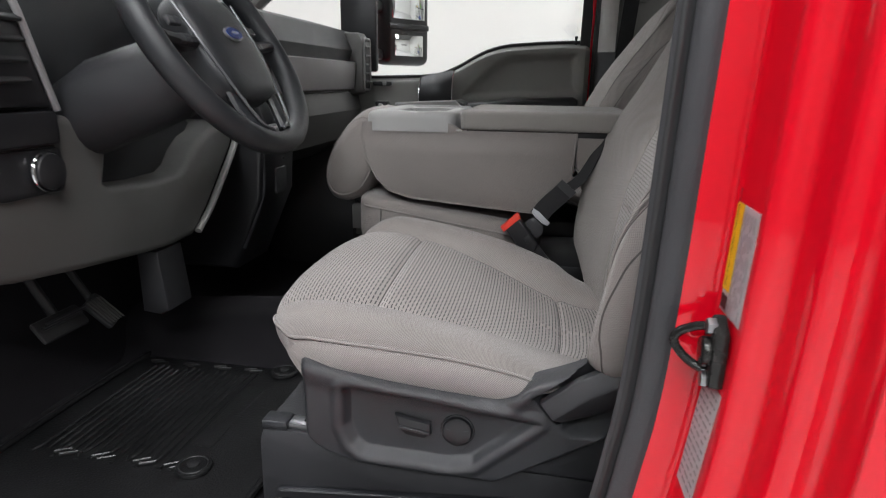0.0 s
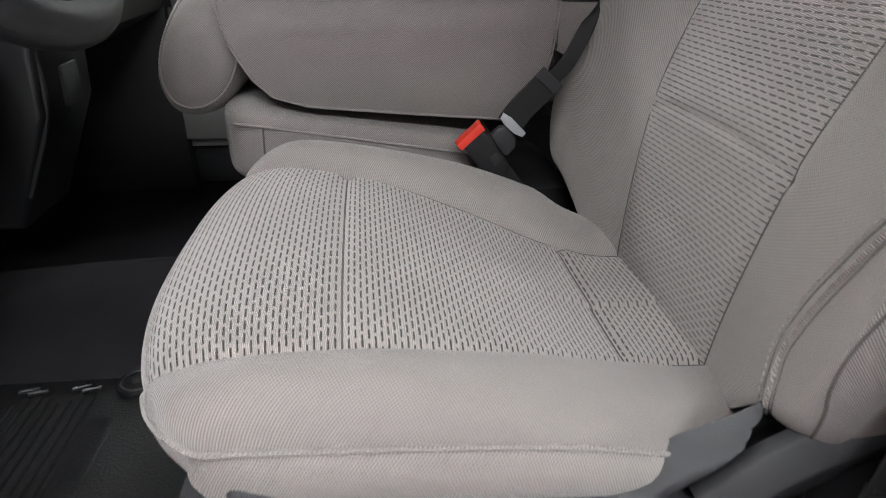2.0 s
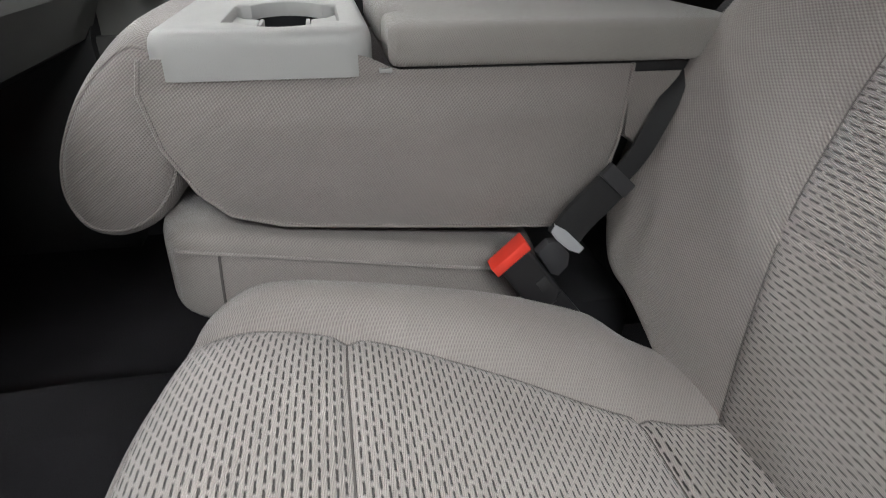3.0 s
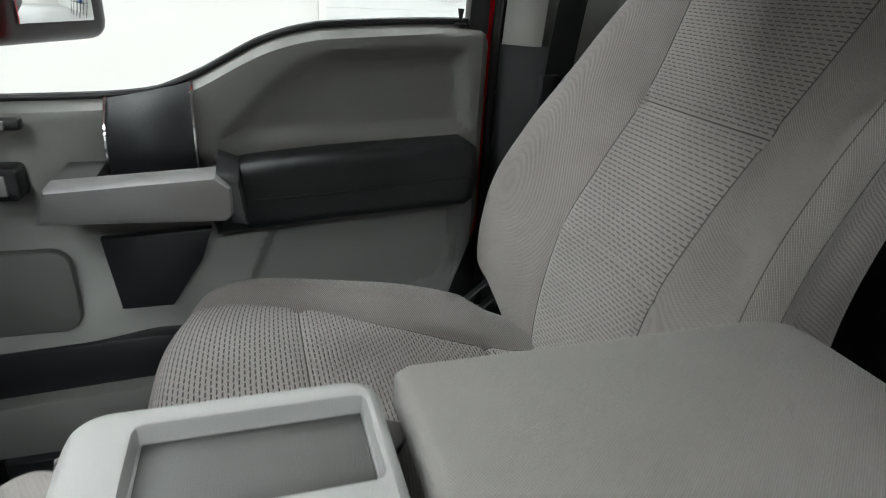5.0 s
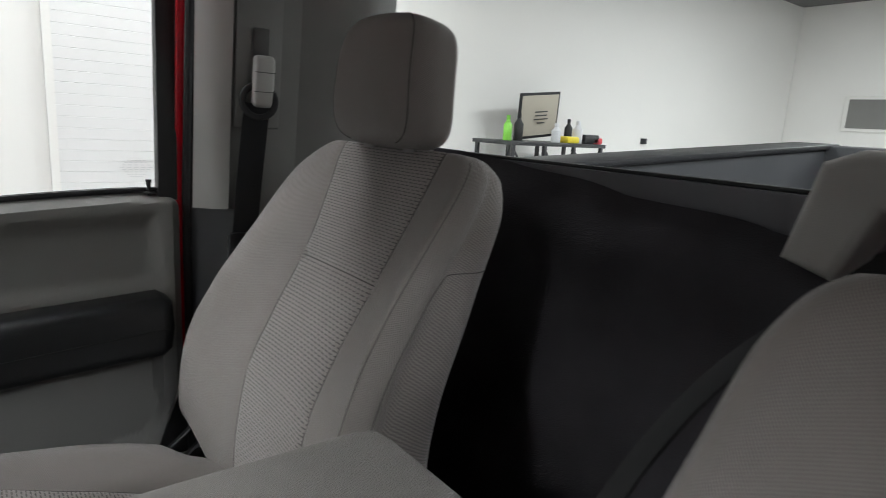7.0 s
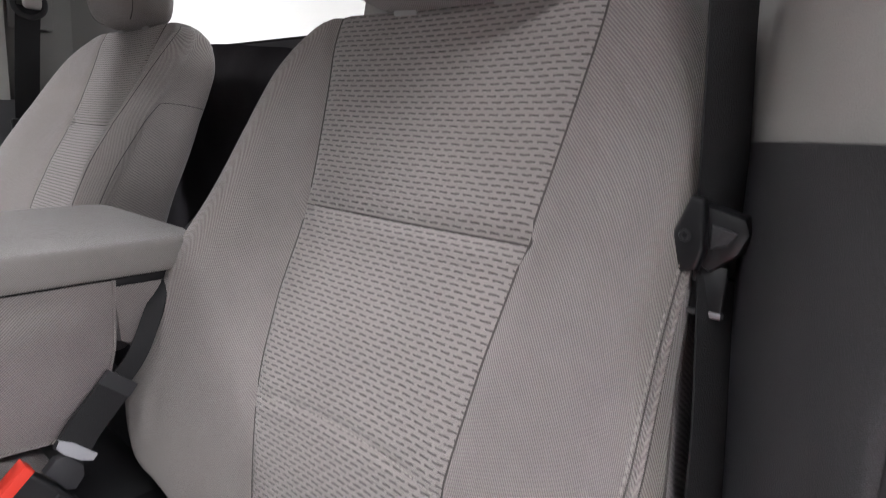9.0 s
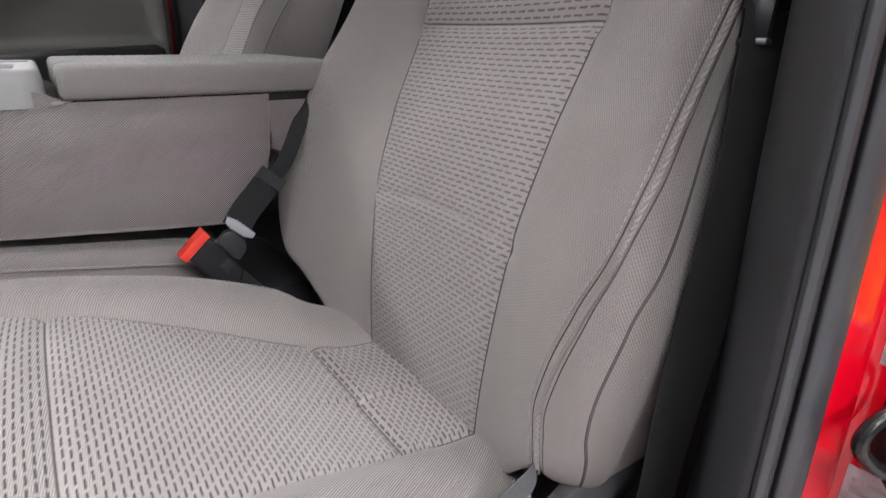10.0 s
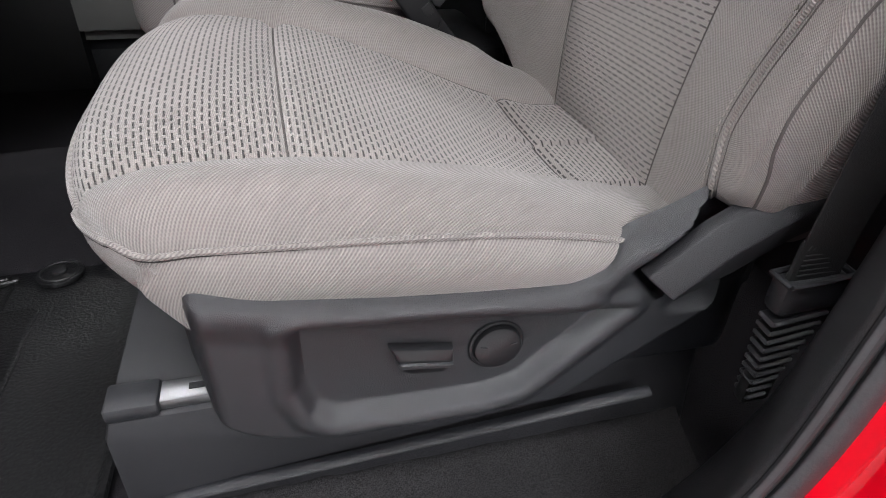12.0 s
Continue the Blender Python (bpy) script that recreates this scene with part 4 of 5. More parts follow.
def lettering(body, size, m, parent, material):
    c = bpy.data.curves.new("lettering", "FONT")
    c.body, c.size, c.align_x, c.align_y, c.extrude = body, size, "LEFT", "CENTER", 0.0
    tmp = bpy.data.objects.new("lettering", c)
    me = bpy.data.meshes.new_from_object(tmp)
    bpy.data.objects.remove(tmp)
    me.transform(m)
    me.transform(Matrix.Translation(-at_of(parent)))
    me.materials.clear()
    me.materials.append(material)
    ob = new("lettering", me)
    ob.parent = parent
    return ob


# the words run up along the yellow band
mt = Matrix.Translation((jamb_x(.534) - .0016, -.4590, .534)) @ Matrix(((0.03, 0, -1, 0), (0, 1, 0, 0), (1, 0, 0, 0), (0, 0, 0, 1))) @ Matrix.Diagonal((.62, 1, 1, 1))
lettering("TIRE AND LOADING INFORMATION", .0088, mt, l1, M_INK)
R2 = (.326, .444, -.4495, -.500, jamb_x(.444), jamb_x(.326))
l2 = label_plate("certification_label", *R2, M_LABEL, "white printed label low on the red frame")
for k in range(14):
    u = .05 + .065 * k
    v = .08
    while v < .9:
        w = rr.uniform(.08, .3)
        on_label(l2, "print_bar", u, v, u + .022, min(.94, v + w), R2, M_PRINT)
        v += w + rr.uniform(.04, .1)

# door striker
SX = jamb_x(.476)
st = thing("door_striker", (SX, -.478, .447), "dark greasy steel door striker bolted to the frame", "striker")
part("base_plate", prism([(-.498, .450), (-.475, .440), (-.458, .462), (-.460, .498), (-.478, .513), (-.497, .500)], "x", SX - .012, SX + .002, .004), M_GREASE, st)
part("boss", disc((SX - .013, -.480, .478), (-1, 0, 0), .014, .010, 20, .002), M_GREASE, st)
part("loop", tube(curve_of([(SX - .006, -.474, .500), (SX - .020, -.468, .497), (SX - .035, -.464, .488), (SX - .037, -.464, .477), (SX - .024, -.470, .463), (SX - .006, -.478, .456)], 28), .0042, 10), M_GREASE, st)
for z in (.452, .503):
    part("bolt", disc((SX - .012, -.482, z), (-1, 0, 0), .008, .008, 6, .001), M_STEEL, st)

# driver's belt: shoulder webbing, tongue, lap webbing into a ribbed boot
belt = thing("seat_belt", (.40, -.34, .17), "black driver seat belt with tongue and ribbed anchor boot", "seat belt", "seat belts")
AC = (.93, -.36, .05)
part("shoulder_webbing", strap(curve_of([(.478, -.322, .70), (.486, -.314, .80), (.494, -.306, .895), (.512, -.300, 1.05), (.53, -.302, 1.22)], 24), .044, AC), M_BELT, belt)
part("lap_webbing", strap(curve_of([(.388, -.347, .318), (.386, -.354, .39), (.396, -.355, .47), (.440, -.345, .60), (.478, -.325, .70)], 24), .042, [Vector((1, -.05, -.1)).lerp(Vector(AC), sstep(3, 20, i)) for i in range(24)]), M_BELT, belt)
end = part("stitched_end", strap([(.388, -.3475, .318), (.3885, -.3478, .335), (.389, -.3478, .353)], .043, (1, -.05, -.05), .004), M_BELT, belt)
for k in range(9):
    part("stitch", obox((.371 + .0045 * k, -.3502, .3515 - .0002 * k), (.0012, .0012, .006), (0, 20, 0)), M_SEAL, end)
for k in range(5):
    part("stitch", obox((.388, -.3502, .326 + .0045 * k), (.036, .0010, .0009)), M_SEAL, end)
tg = part("tongue", prism([(-.3165, .754), (-.308, .755), (-.295, .722), (-.294, .710), (-.301, .705), (-.316, .708), (-.320, .722)], "x", .453, .464, .003, 3), M_BLACKS, belt, "glossy black belt tongue")
part("tongue_eye", ring((.4525, -.3075, .730), (-1, 0, 0), .0030, .0011, 16, 6), M_SEAL, tg)
part("tongue_bar", prism([(-.314, .750), (-.340, .744), (-.344, .734), (-.338, .720), (-.322, .706), (-.314, .710)], "x", .460, .478, .005), M_BLACKS, tg)
part("tongue_slot", prism([(-.321, .738), (-.337, .734), (-.332, .726), (-.321, .722)], "x", .4585, .462, .001), M_SEAL, tg)
part("tongue_blade", obox((.464, -.322, .696), (.004, .021, .030), (0, 8, 0), .002), M_BLACKS, tg)
part("blade_lip", obox((.4625, -.322, .680), (.007, .022, .004), (0, 8, 0), .001), M_STEEL, tg)
boot = part("anchor_boot", obox((.391, -.345, .306), (.056, .020, .032), (2, -3, -2), .006), M_BLACK, belt)
for k in range(10):
    t = k / 9
    part("rib", obox((.389 - .003 * t, -.345 + .006 * t, .284 - .090 * t), (.050 - .030 * t, .019, .0050), (2, -8, -2), .002, 1), M_BLACK, boot)
# lighter tube round the boot's rim, standing in for its highlights
part("boot_rim", tube([(.363, -.356, .321), (.391, -.357, .3225), (.419, -.356, .324), (.420, -.336, .324), (.391, -.335, .3225), (.362, -.336, .321), (.363, -.356, .321)], .0024, 6), M_SEAL, boot)
part("boot_core", obox((.388, -.342, .240), (.028, .012, .11), (2, 0, -2), .003), M_DARK, boot)

# buckle of the middle seat on the driver's side, with the belt latched in it
bk = thing("seat_belt_buckle", (.26, .21, .30), "black buckle with red release button and latched belt", "buckle", "seat belts")
part("body", prism([(.181, .411), (.208, .437), (.253, .379), (.249, .364), (.232, .350), (.222, .356)], "y", .226, .252, .005, 3), M_BLACKS, bk)
part("release_button", prism([(.1735, .412), (.2065, .4435), (.2145, .433), (.181, .402)], "y", .2245, .2475, .003), M_BUCKLE, bk, "red release button")
part("face_mark", prism([(.222, .392), (.232, .400), (.241, .388), (.231, .379)], "y", .2246, .227, .001), M_DARK, bk)
part("stalk", strap(curve_of([(.243, .240, .366), (.268, .238, .335), (.30, .235, .295), (.325, .23, .265)], 12), .030, (.65, 0, .75), .007), M_BLACKS, bk)
part("tongue_grip", prism([(.224, .421), (.236, .433), (.248, .434), (.262, .416), (.262, .402), (.252, .390), (.243, .393)], "y", .236, .250, .004), M_SEAL, bk)
part("latch_plate", prism([(.240, .455), (.252, .448), (.268, .432), (.275, .425), (.270, .419), (.258, .424), (.243, .437), (.236, .447)], "y", .2325, .2385, .001), M_ALU, bk)
part("folded_webbing", strap(curve_of([(.250, .237, .436), (.266, .238, .458), (.290, .240, .482), (.309, .242, .502)], 10), .038, (.66, .05, -.72), .006), M_BELT, bk)
part("webbing_stitching", strap([(.298, .2375, .491), (.309, .2385, .5035)], .039, (.66, .05, -.72), .0050), M_SEAL, bk)
part("webbing", strap(curve_of([(.302, .244, .492), (.334, .258, .519), (.362, .268, .568), (.400, .290, .628), (.47, .315, .68), (.60, .30, .78), (.735, .22, .900)], 40), .021, [Vector((.62, -.1, -.7)).lerp(Vector((.3, -.9, .3)), sstep(2, 22, i)) for i in range(40)], .004), M_BELT, bk)
setting("sill_passenger", prism([(1.225, -.05), (1.37, -.05), (1.37, .13), (1.30, .15), (1.225, .09)], "x", -1.1, .80, .008), M_BLACK, "black sill under the passenger door")
# pulled in front of the door trim as a dark sheet for footwell shade
setting("kick_panel", prism([(1.165, -.05), (1.285, -.05), (1.285, .55), (1.19, .55), (1.165, .50)], "x", -1.1, -.46), M_DARK, "dark kick panel brought forward to stand in for footwell shade")
setting("pillar_foot", prism([(.24, .0), (.83, .0), (.83, .72), (.405, .72), (.405, .50), (.30, .22)], "y", 1.262, 1.36), M_DARK, "dark foot of the passenger side pillar")
# ---- rear wall and rear window ----
setting("wall_rear", prism([(-.36, 0.0), (1.20, 0.0), (1.20, .936), (-.36, .936)], "x", .792, .82), M_BAND, "grey painted rear wall of the cab")
TOPC = cr([-.36, .0, .33, .385, .46, .54, .61, .71, .81, .94, 1.26], [.885, .888, .891, .901, .906, .909, .921, .928, .937, .944, .945])


def carpet(u, v):
    z = .01 + (TOPC(v) - .01) * u
    fold = .016 * noise.noise(Vector((v * 4, z * 4, 3))) + .010 * noise.noise(Vector((v * 11, z * 8, 8))) + .003 * noise.noise(Vector((v * 34, z * 25, 5)))
    bulge = .03 * math.exp(-((v - .62) / .12) ** 2 - ((z - .62) / .10) ** 2)
    return Vector((.755 + fold - bulge + .03 * sstep(.9, 1, u), v, z))


setting("rear_carpet", sheet(carpet, lin(0, 1, 50), lin(-.36, 1.24, 80)), M_FELT, "black felt lining over the rear wall")
rw = thing("window_1", (.80, .42, .94), "rear cab window with thin black rim", "window", kind="structure")
part("pane", box((.800, -.34, .935), (.805, 1.20, 1.33)), M_GLASS, rw)
rw.children[0].visible_shadow = False
part("rim", box((.797, -.36, .9365), (.812, 1.22, .942), .002), M_DARK, rw)
part("rim", box((.796, 1.195, .944), (.812, 1.225, 1.34), .002), M_DARK, rw)
part("rim", box((.796, -.365, .944), (.812, -.335, 1.34), .002), M_DARK, rw)
part("rim", box((.796, -.335, 1.325), (.812, 1.195, 1.345), .002), M_DARK, rw)

# housing of the middle belt
hs = thing("belt_housing", (.75, .15, .86), "grey plastic housing with a slot for the middle belt", "trim")
part("shell", prism([(.310, .880), (.262, .866), (.232, .935), (-.02, .935), (-.04, .985), (.254, .988), (.286, .975)], "x", .70, .79, .010, 3), M_PILLAR, hs)
part("slot", box((.697, .055, .938), (.702, .227, .950), .002), M_DARK, hs)
part("webbing", strap([(.705, .14, .944), (.70, .145, .92), (.71, .16, .86), (.735, .18, .80)], .047, (0, 1, 0)), M_BELT, hs)

# ---- passenger side: pillar, belt, door ----
pp = thing("pillar_trim", (.5, 1.22, .1), "grey and black trim of the passenger side pillar", "trim", kind="structure")


def upright(x0, y0, x1, y1, z0, z1, lean=0.0, bow=0.0):
    return sheet(lambda u, v: Vector((x0 + (x1 - x0) * v, y0 + (y1 - y0) * v - lean * (u - .8) - bow * math.sin(v * math.pi), u)), lin(z0, z1, 10), lin(0, 1, 8))


part("upper_trim", upright(.410, 1.255, .465, 1.215, .805, 1.33, .12, .006), M_PILLAR, pp)
part("lower_trim", upright(.408, 1.257, .50, 1.20, .05, .807, .02, .006), M_BLACK, pp)
part("belt_recess", upright(.465, 1.235, .60, 1.225, .70, 1.33, .10), M_GREY, pp)
part("quarter_trim", upright(.60, 1.225, .80, 1.215, .70, 1.33, .10, .03), M_GREY, pp)
part("lower_quarter", upright(.50, 1.21, .80, 1.24, .05, .71, .0), M_BLACK, pp)
part("seal", tube([(.398, 1.262, .05), (.399, 1.262, .45), (.400, 1.262, .82), (.406, 1.205, 1.33)], .0075, 10), M_DARK, pp)
part("painted_edge", strap([(.388, 1.275, .10), (.388, 1.275, .45), (.389, 1.273, .82), (.395, 1.215, 1.33)], .016, (1, 0, 0), .006), M_RED, pp, "red painted frame edge")

part("outer_skin", prism([(.386, .70), (.83, .70), (.83, 1.36), (.392, 1.36)], "y", 1.30, 1.345, .004), M_DARK, pp)
pb = thing("seat_belt", (.5, 1.18, .6), "black passenger seat belt hanging from a ring on the pillar", "seat belt", "seat belts")
part("webbing", strap(curve_of([(.505, 1.168, 1.005), (.497, 1.178, .90), (.488, 1.185, .78), (.480, 1.190, .62)], 14), .047, (1, -.1, 0)), M_BELT, pb)
part("ring", ring((.507, 1.165, 1.010), (-.3, -1, .1), .029, .006, 28, 8, .6), M_DARK, pb)
cov = part("ring_cover", obox((.514, 1.162, 1.045), (.038, .024, .092), (8, 0, 0), .009, 3), M_PILLAR, pb)
for z in (1.028, 1.062):
    part("joint", obox((.514, 1.1605 - .14 * (z - 1.045), z), (.036, .0232, .0014), (8, 0, 0)), M_GREYD, cov)
track = part("slide_track", obox((.517, 1.192, 1.09), (.088, .010, .26), (6, 0, 0), .005), M_GREY, pb)
part("track_slot", obox((.517, 1.185, 1.06), (.030, .004, .16), (6, 0, 0), .002), M_GREYD, track)
part("tongue", obox((.470, 1.180, .735), (.036, .012, .06), (0, 0, 10), .004), M_BLACKS, pb)

ab = thing("seat_belt_anchor", (.34, 1.10, .33), "black passenger belt strap running down beside the seat", "seat belt", "seat belts")
for k, (dx, dz) in enumerate(((0, 0), (.020, -.028))):
    part("strap", strap(curve_of([(.300 + dx, 1.095, .392 + dz), (.335 + dx, 1.10, .416 + dz), (.380 + dx, 1.11, .445 + dz)], 8), .026, (.2, .9, -.3), .004), M_BELT, ab)
    part("strap_edge", tube([(.300 + dx, 1.084, .398 + dz), (.335 + dx, 1.089, .421 + dz), (.380 + dx, 1.099, .450 + dz)], .0016, 6), M_SEAL, ab)
part("anchor_plate", box((.29, 1.09, .33), (.40, 1.135, .372), .006), M_BLACKS, ab)

door = thing("door_1", (0, 1.25, .1), "grey passenger door trim with black armrest and silver pull", "car door", kind="structure")
D_TOP = cr([-.90, -.50, -.26, -.21, -.15, -.09, .022, .07, .116, .345, .378, .386], [.68, .705, .712, .714, .720, .742, .800, .815, .823, .834, .832, .822])
D_BOT = cr([-.90, .10, .24, .30, .33, .386], [.12, .12, .15, .25, .33, .50])
REC1 = [(-.05, .655), (.02, .725), (.075, .768), (.12, .783), (.335, .792), (.35, .665)]
REC2 = [(-.05, .345), (.015, .495), (.335, .535), (.345, .40), (.31, .355), (.10, .32)]


def door_at(a, b):
    x = -.90 + 1.286 * a
    lo, hi = D_BOT(x), D_TOP(x)
    z = lo + (hi - lo) * b
    y = 1.238 + .020 * sstep(-.012, .014, poly_dist((x, z), REC1)) + .022 * sstep(-.008, .010, poly_dist((x, z), REC2))
    y += .030 * sstep(.022, 0, hi - z) ** 2 + .02 * sstep(.02, 0, .386 - x) ** 2
    y -= .030 * sstep(.48, .34, z) * sstep(-.12, -.30, x)
    return Vector((x, y, z))


part("trim_panel", sheet(door_at, lin(0, 1, 160), lin(0, 1, 90)), M_GREY, door)
part("shell", prism([(-.90, .10), (.25, .10), (.375, .45), (.384, .80), (.36, .815), (.10, .80), (-.10, .70), (-.90, .66)], "y", 1.272, 1.36, .004), M_RED, door)
sill = [(x, 1.268, D_TOP(x) + .004) for x in lin(-.88, .375, 60)]
part("window_strip", tube(sill, .006, 8), M_DARK, door)
part("window_frame", prism([(.350, .82), (.384, .82), (.392, 1.33), (.358, 1.33)], "y", 1.255, 1.285, .003), M_DARK, door)
pane = part("window_pane", sheet(lambda u, v: Vector((u, 1.275 - .12 * (v - .8) * (v > .8), D_TOP(u) - .01 + (1.33 - D_TOP(u)) * (v - .0))), lin(-.55, .36, 24), lin(0, 1, 3)), M_GLASS, door)
pane.visible_shadow = False
pad = part("armrest_pad", prism([(-.095, .606), (-.02, .630), (.10, .642), (.335, .655), (.352, .645), (.356, .60), (.350, .558), (.335, .545), (.10, .532), (-.07, .517)], "y", 1.165, 1.262, .022, 4), M_LEATHER, door, "soft black armrest pad")
part("pad_seam", tube([(-.05, 1.164, .575), (.10, 1.164, .582), (.34, 1.166, .600)], .0015, 6), M_DARK, pad)
pull = part("pull_handle", prism([(-.285, .580), (-.270, .628), (-.06, .640), (-.040, .622), (-.040, .582), (-.052, .572)], "y", 1.085, 1.150, .012, 2), M_SILVER, door, "satin silver pull handle")
part("pull_end", prism([(-.060, .640), (-.030, .628), (-.022, .560), (-.045, .566)], "y", 1.10, 1.24, .008), M_BLACK, pull)
part("pull_root", prism([(-.290, .58), (-.27, .625), (-.22, .625), (-.22, .58)], "y", 1.12, 1.245, .008), M_GREYD, pull)
bz = part("handle_bezel", sheet(lambda u, v: Vector((-.212 + .122 * u + .01 * (1 - v) * 0, 1.228 - .02 * math.sin(v * math.pi) - .012 * math.sin(u * math.pi) + .03 * v ** 6, .565 + (.150 + .025 * u) * v)), lin(0, 1, 16), lin(0, 1, 24)), M_LEATHER, door, "black door handle bezel with chrome edges")
for u in (0, 1):
    part("chrome_edge", tube([(-.212 + .122 * u, 1.226 - .018 * math.sin(v * math.pi) + .03 * v ** 6, .565 + (.150 + .025 * u) * v) for v in lin(.2, 1, 14)], .003, 6), M_CHROME, bz)
part("pocket", prism([(-.240, .515), (-.080, .522), (-.098, .47), (-.150, .392), (-.226, .392)], "y", 1.195, 1.215, .003), M_BLACKS, door)
part("map_pocket", prism([(-.88, .305), (-.20, .335), (.05, .33), (.22, .315), (.22, .24), (-.88, .20)], "y", 1.200, 1.235, .006), M_BLACKS, door)
part("pocket_lip", prism([(-.88, .225), (-.10, .262), (.22, .275), (.22, .15), (-.88, .15)], "y", 1.168, 1.222, .008), M_GREY, door)
sp = part("speaker_grille", prism(rrect(-.50, .36, -.285, .50, .03), "y", 1.195, 1.216, .006), M_GREYD, door)
win = part("switch_bezel", prism(rrect(-.372, .580, -.328, .628, .008), "y", 1.196, 1.240, .004), M_BLACKS, door)
part("switch_key", obox((-.350, 1.194, .604), (.016, .008, .030), (0, 0, 0), .003), M_SILVER, win)
pin = part("lock_pin", tube([(.336, 1.262, .828), (.336, 1.262, .842), (.336, 1.262, .858)], [.003, .003, .0055], 10), M_DARK, door)
part("pin_base", disc((.336, 1.262, .834), (0, 0, 1), .010, .004, 20, .001), M_DARK, pin)
wsw = part("window_switch", obox((-.345, 1.205, .690), (.07, .02, .016), (0, 0, 0), .004), M_BLACKS, door)
part("switch_key", obox((-.335, 1.193, .690), (.014, .006, .012), (0, 0, 0), .002), M_SILVER, wsw)
# etched glass mark: small plain bars
for k in range(9):
    w = .026 - abs(k - 4) * .004
    for j in range(5):
        c = .318 + w * (j - 2) / 2.2
        part("etched_mark", box((c - w * .15, 1.2735 - .05 * (.856 + .004 * k - .8), .862 + .0042 * k), (c + w * .15, 1.2742 - .05 * (.856 + .004 * k - .8), .8634 + .0042 * k)), M_ETCH, pane)

# towing mirror outside the passenger window
mr = thing("side_mirror", (-.36, 1.58, .75), "large black towing mirror on two arms outside the passenger window", "mirror")
part("housing", obox((-.362, 1.604, .98), (.09, .27, .44), (0, 0, -31), .035, 4), M_BLACKS, mr)
part("upper_glass", obox((-.3245, 1.576, 1.045), (.006, .190, .212), (0, 0, -31), .002), M_MIRROR, mr)
part("lower_glass", obox((-.3245, 1.576, .838), (.006, .170, .082), (0, 0, -31), .002), M_MIRROR, mr)
part("divider", obox((-.323, 1.575, .910), (.012, .235, .022), (0, 0, -31), .004), M_BLACKS, mr)
for z in (.80, .98):
    part("arm", box((-.47, 1.28, z - .02), (-.41, 1.54, z + .02), .012), M_BLACKS, mr)
part("bracket", box((-.52, 1.262, .73), (-.38, 1.29, 1.05), .012), M_BLACKS, mr)


# ---- dashboard, column, wheel, pedals ----
dash = thing("dashboard", (-.65, .42, .3), "grey and black plastic dashboard with vents", "dashboard")
KNEE = [(-.36, .655), (-.227, .646), (-.097, .643), (-.057, .636), (-.018, .616), (-.005, .597), (-.027, .518), (-.016, .509), (.111, .500), (.205, .502), (.235, .515), (.262, .545), (.30, .570), (.40, .602), (.445, .602), (.462, .588), (.435, .536), (.30, .402), (.238, .352), (.139, .350), (.062, .356), (-.109, .375), (-.239, .392), (-.36, .42)]
# knee panel, lower dash and corner vent: dim light put into their grey
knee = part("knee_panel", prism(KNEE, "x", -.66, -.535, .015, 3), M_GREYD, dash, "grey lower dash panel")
part("switch_plate", prism(rrect(-.262, .522, -.128, .596, .014), "x", -.54, -.528, .003), M_BLACKS, knee)
hk = part("headlamp_knob", disc((-.520, -.171, .560), (1, 0, 0), .029, .022, 36, .004), M_BLACKS, knee)
part("knob_ring", ring((-.518, -.171, .560), (1, 0, 0), .030, .0035, 40, 8), M_CHROME, hk)
part("column_hole", prism([(-.035, .49), (.03, .488), (.20, .482), (.275, .51), (.36, .60), (.25, .66), (.0, .66), (-.03, .60)], "x", -.66, -.60, .004), M_BLACKS, dash)
part("cluster_hood", prism([(-.30, .655), (.30, .655), (.34, .76), (.25, .90), (-.22, .90), (-.34, .80)], "x", -.78, -.60, .03, 3), M_LEATHER, dash)
vent = part("side_vent", prism([(-.36, .66), (-.12, .655), (-.165, .80), (-.36, .86)], "x", -.62, -.535, .012), M_BLACKS, dash)
for k in range(4):
    part("vent_slat", obox((-.532, -.25, .70 + .03 * k), (.012, .17, .006), (0, 30, 0), .001, 1), M_DARK, vent)
part("vent_trim", tube([(-.533, -.118, .652), (-.533, -.166, .80), (-.54, -.19, .87)], .006, 8), M_SILVER, vent)
part("trailer_switch", prism(rrect(-.30, .60, -.13, .652, .01), "x", -.545, -.522, .004), M_BLACKS, dash)
part("top_pad", prism([(-.80, .80), (-.60, .90), (-.46, .865), (-.43, .80), (-.45, .74), (-.80, .74)], "y", .30, 1.22, .02, 3), M_LEATHER, dash)
part("silver_band", prism([(-.47, .665), (-.425, .672), (-.415, .76), (-.47, .77)], "y", .55, 1.17, .006), M_SILVER, dash)
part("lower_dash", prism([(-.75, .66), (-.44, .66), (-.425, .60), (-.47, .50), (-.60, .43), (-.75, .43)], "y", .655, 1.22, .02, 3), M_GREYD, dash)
part("centre_console_panel", prism([(-.80, .80), (-.50, .78), (-.455, .60), (-.47, .40), (-.56, .20), (-.80, .20)], "y", .455, .66, .015, 3), M_BLACKS, dash)
part("stack_edge", prism([(-.60, .35), (-.548, .345), (-.535, .212), (-.56, .20), (-.60, .205)], "y", .112, .205, .008), M_LEVER, dash)
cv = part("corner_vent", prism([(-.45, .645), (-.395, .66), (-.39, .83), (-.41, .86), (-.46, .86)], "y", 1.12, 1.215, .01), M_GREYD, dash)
for k in range(5):
    part("vent_slat", obox((-.3885, 1.168, .695 + .030 * k), (.008, .064, .005), (0, 25, 0), .001, 1), M_BLACK, cv)
part("vent_mouth", prism(rrect(1.134, .672, 1.202, .838, .012), "x", -.396, -.3905, .002), M_INK, cv)
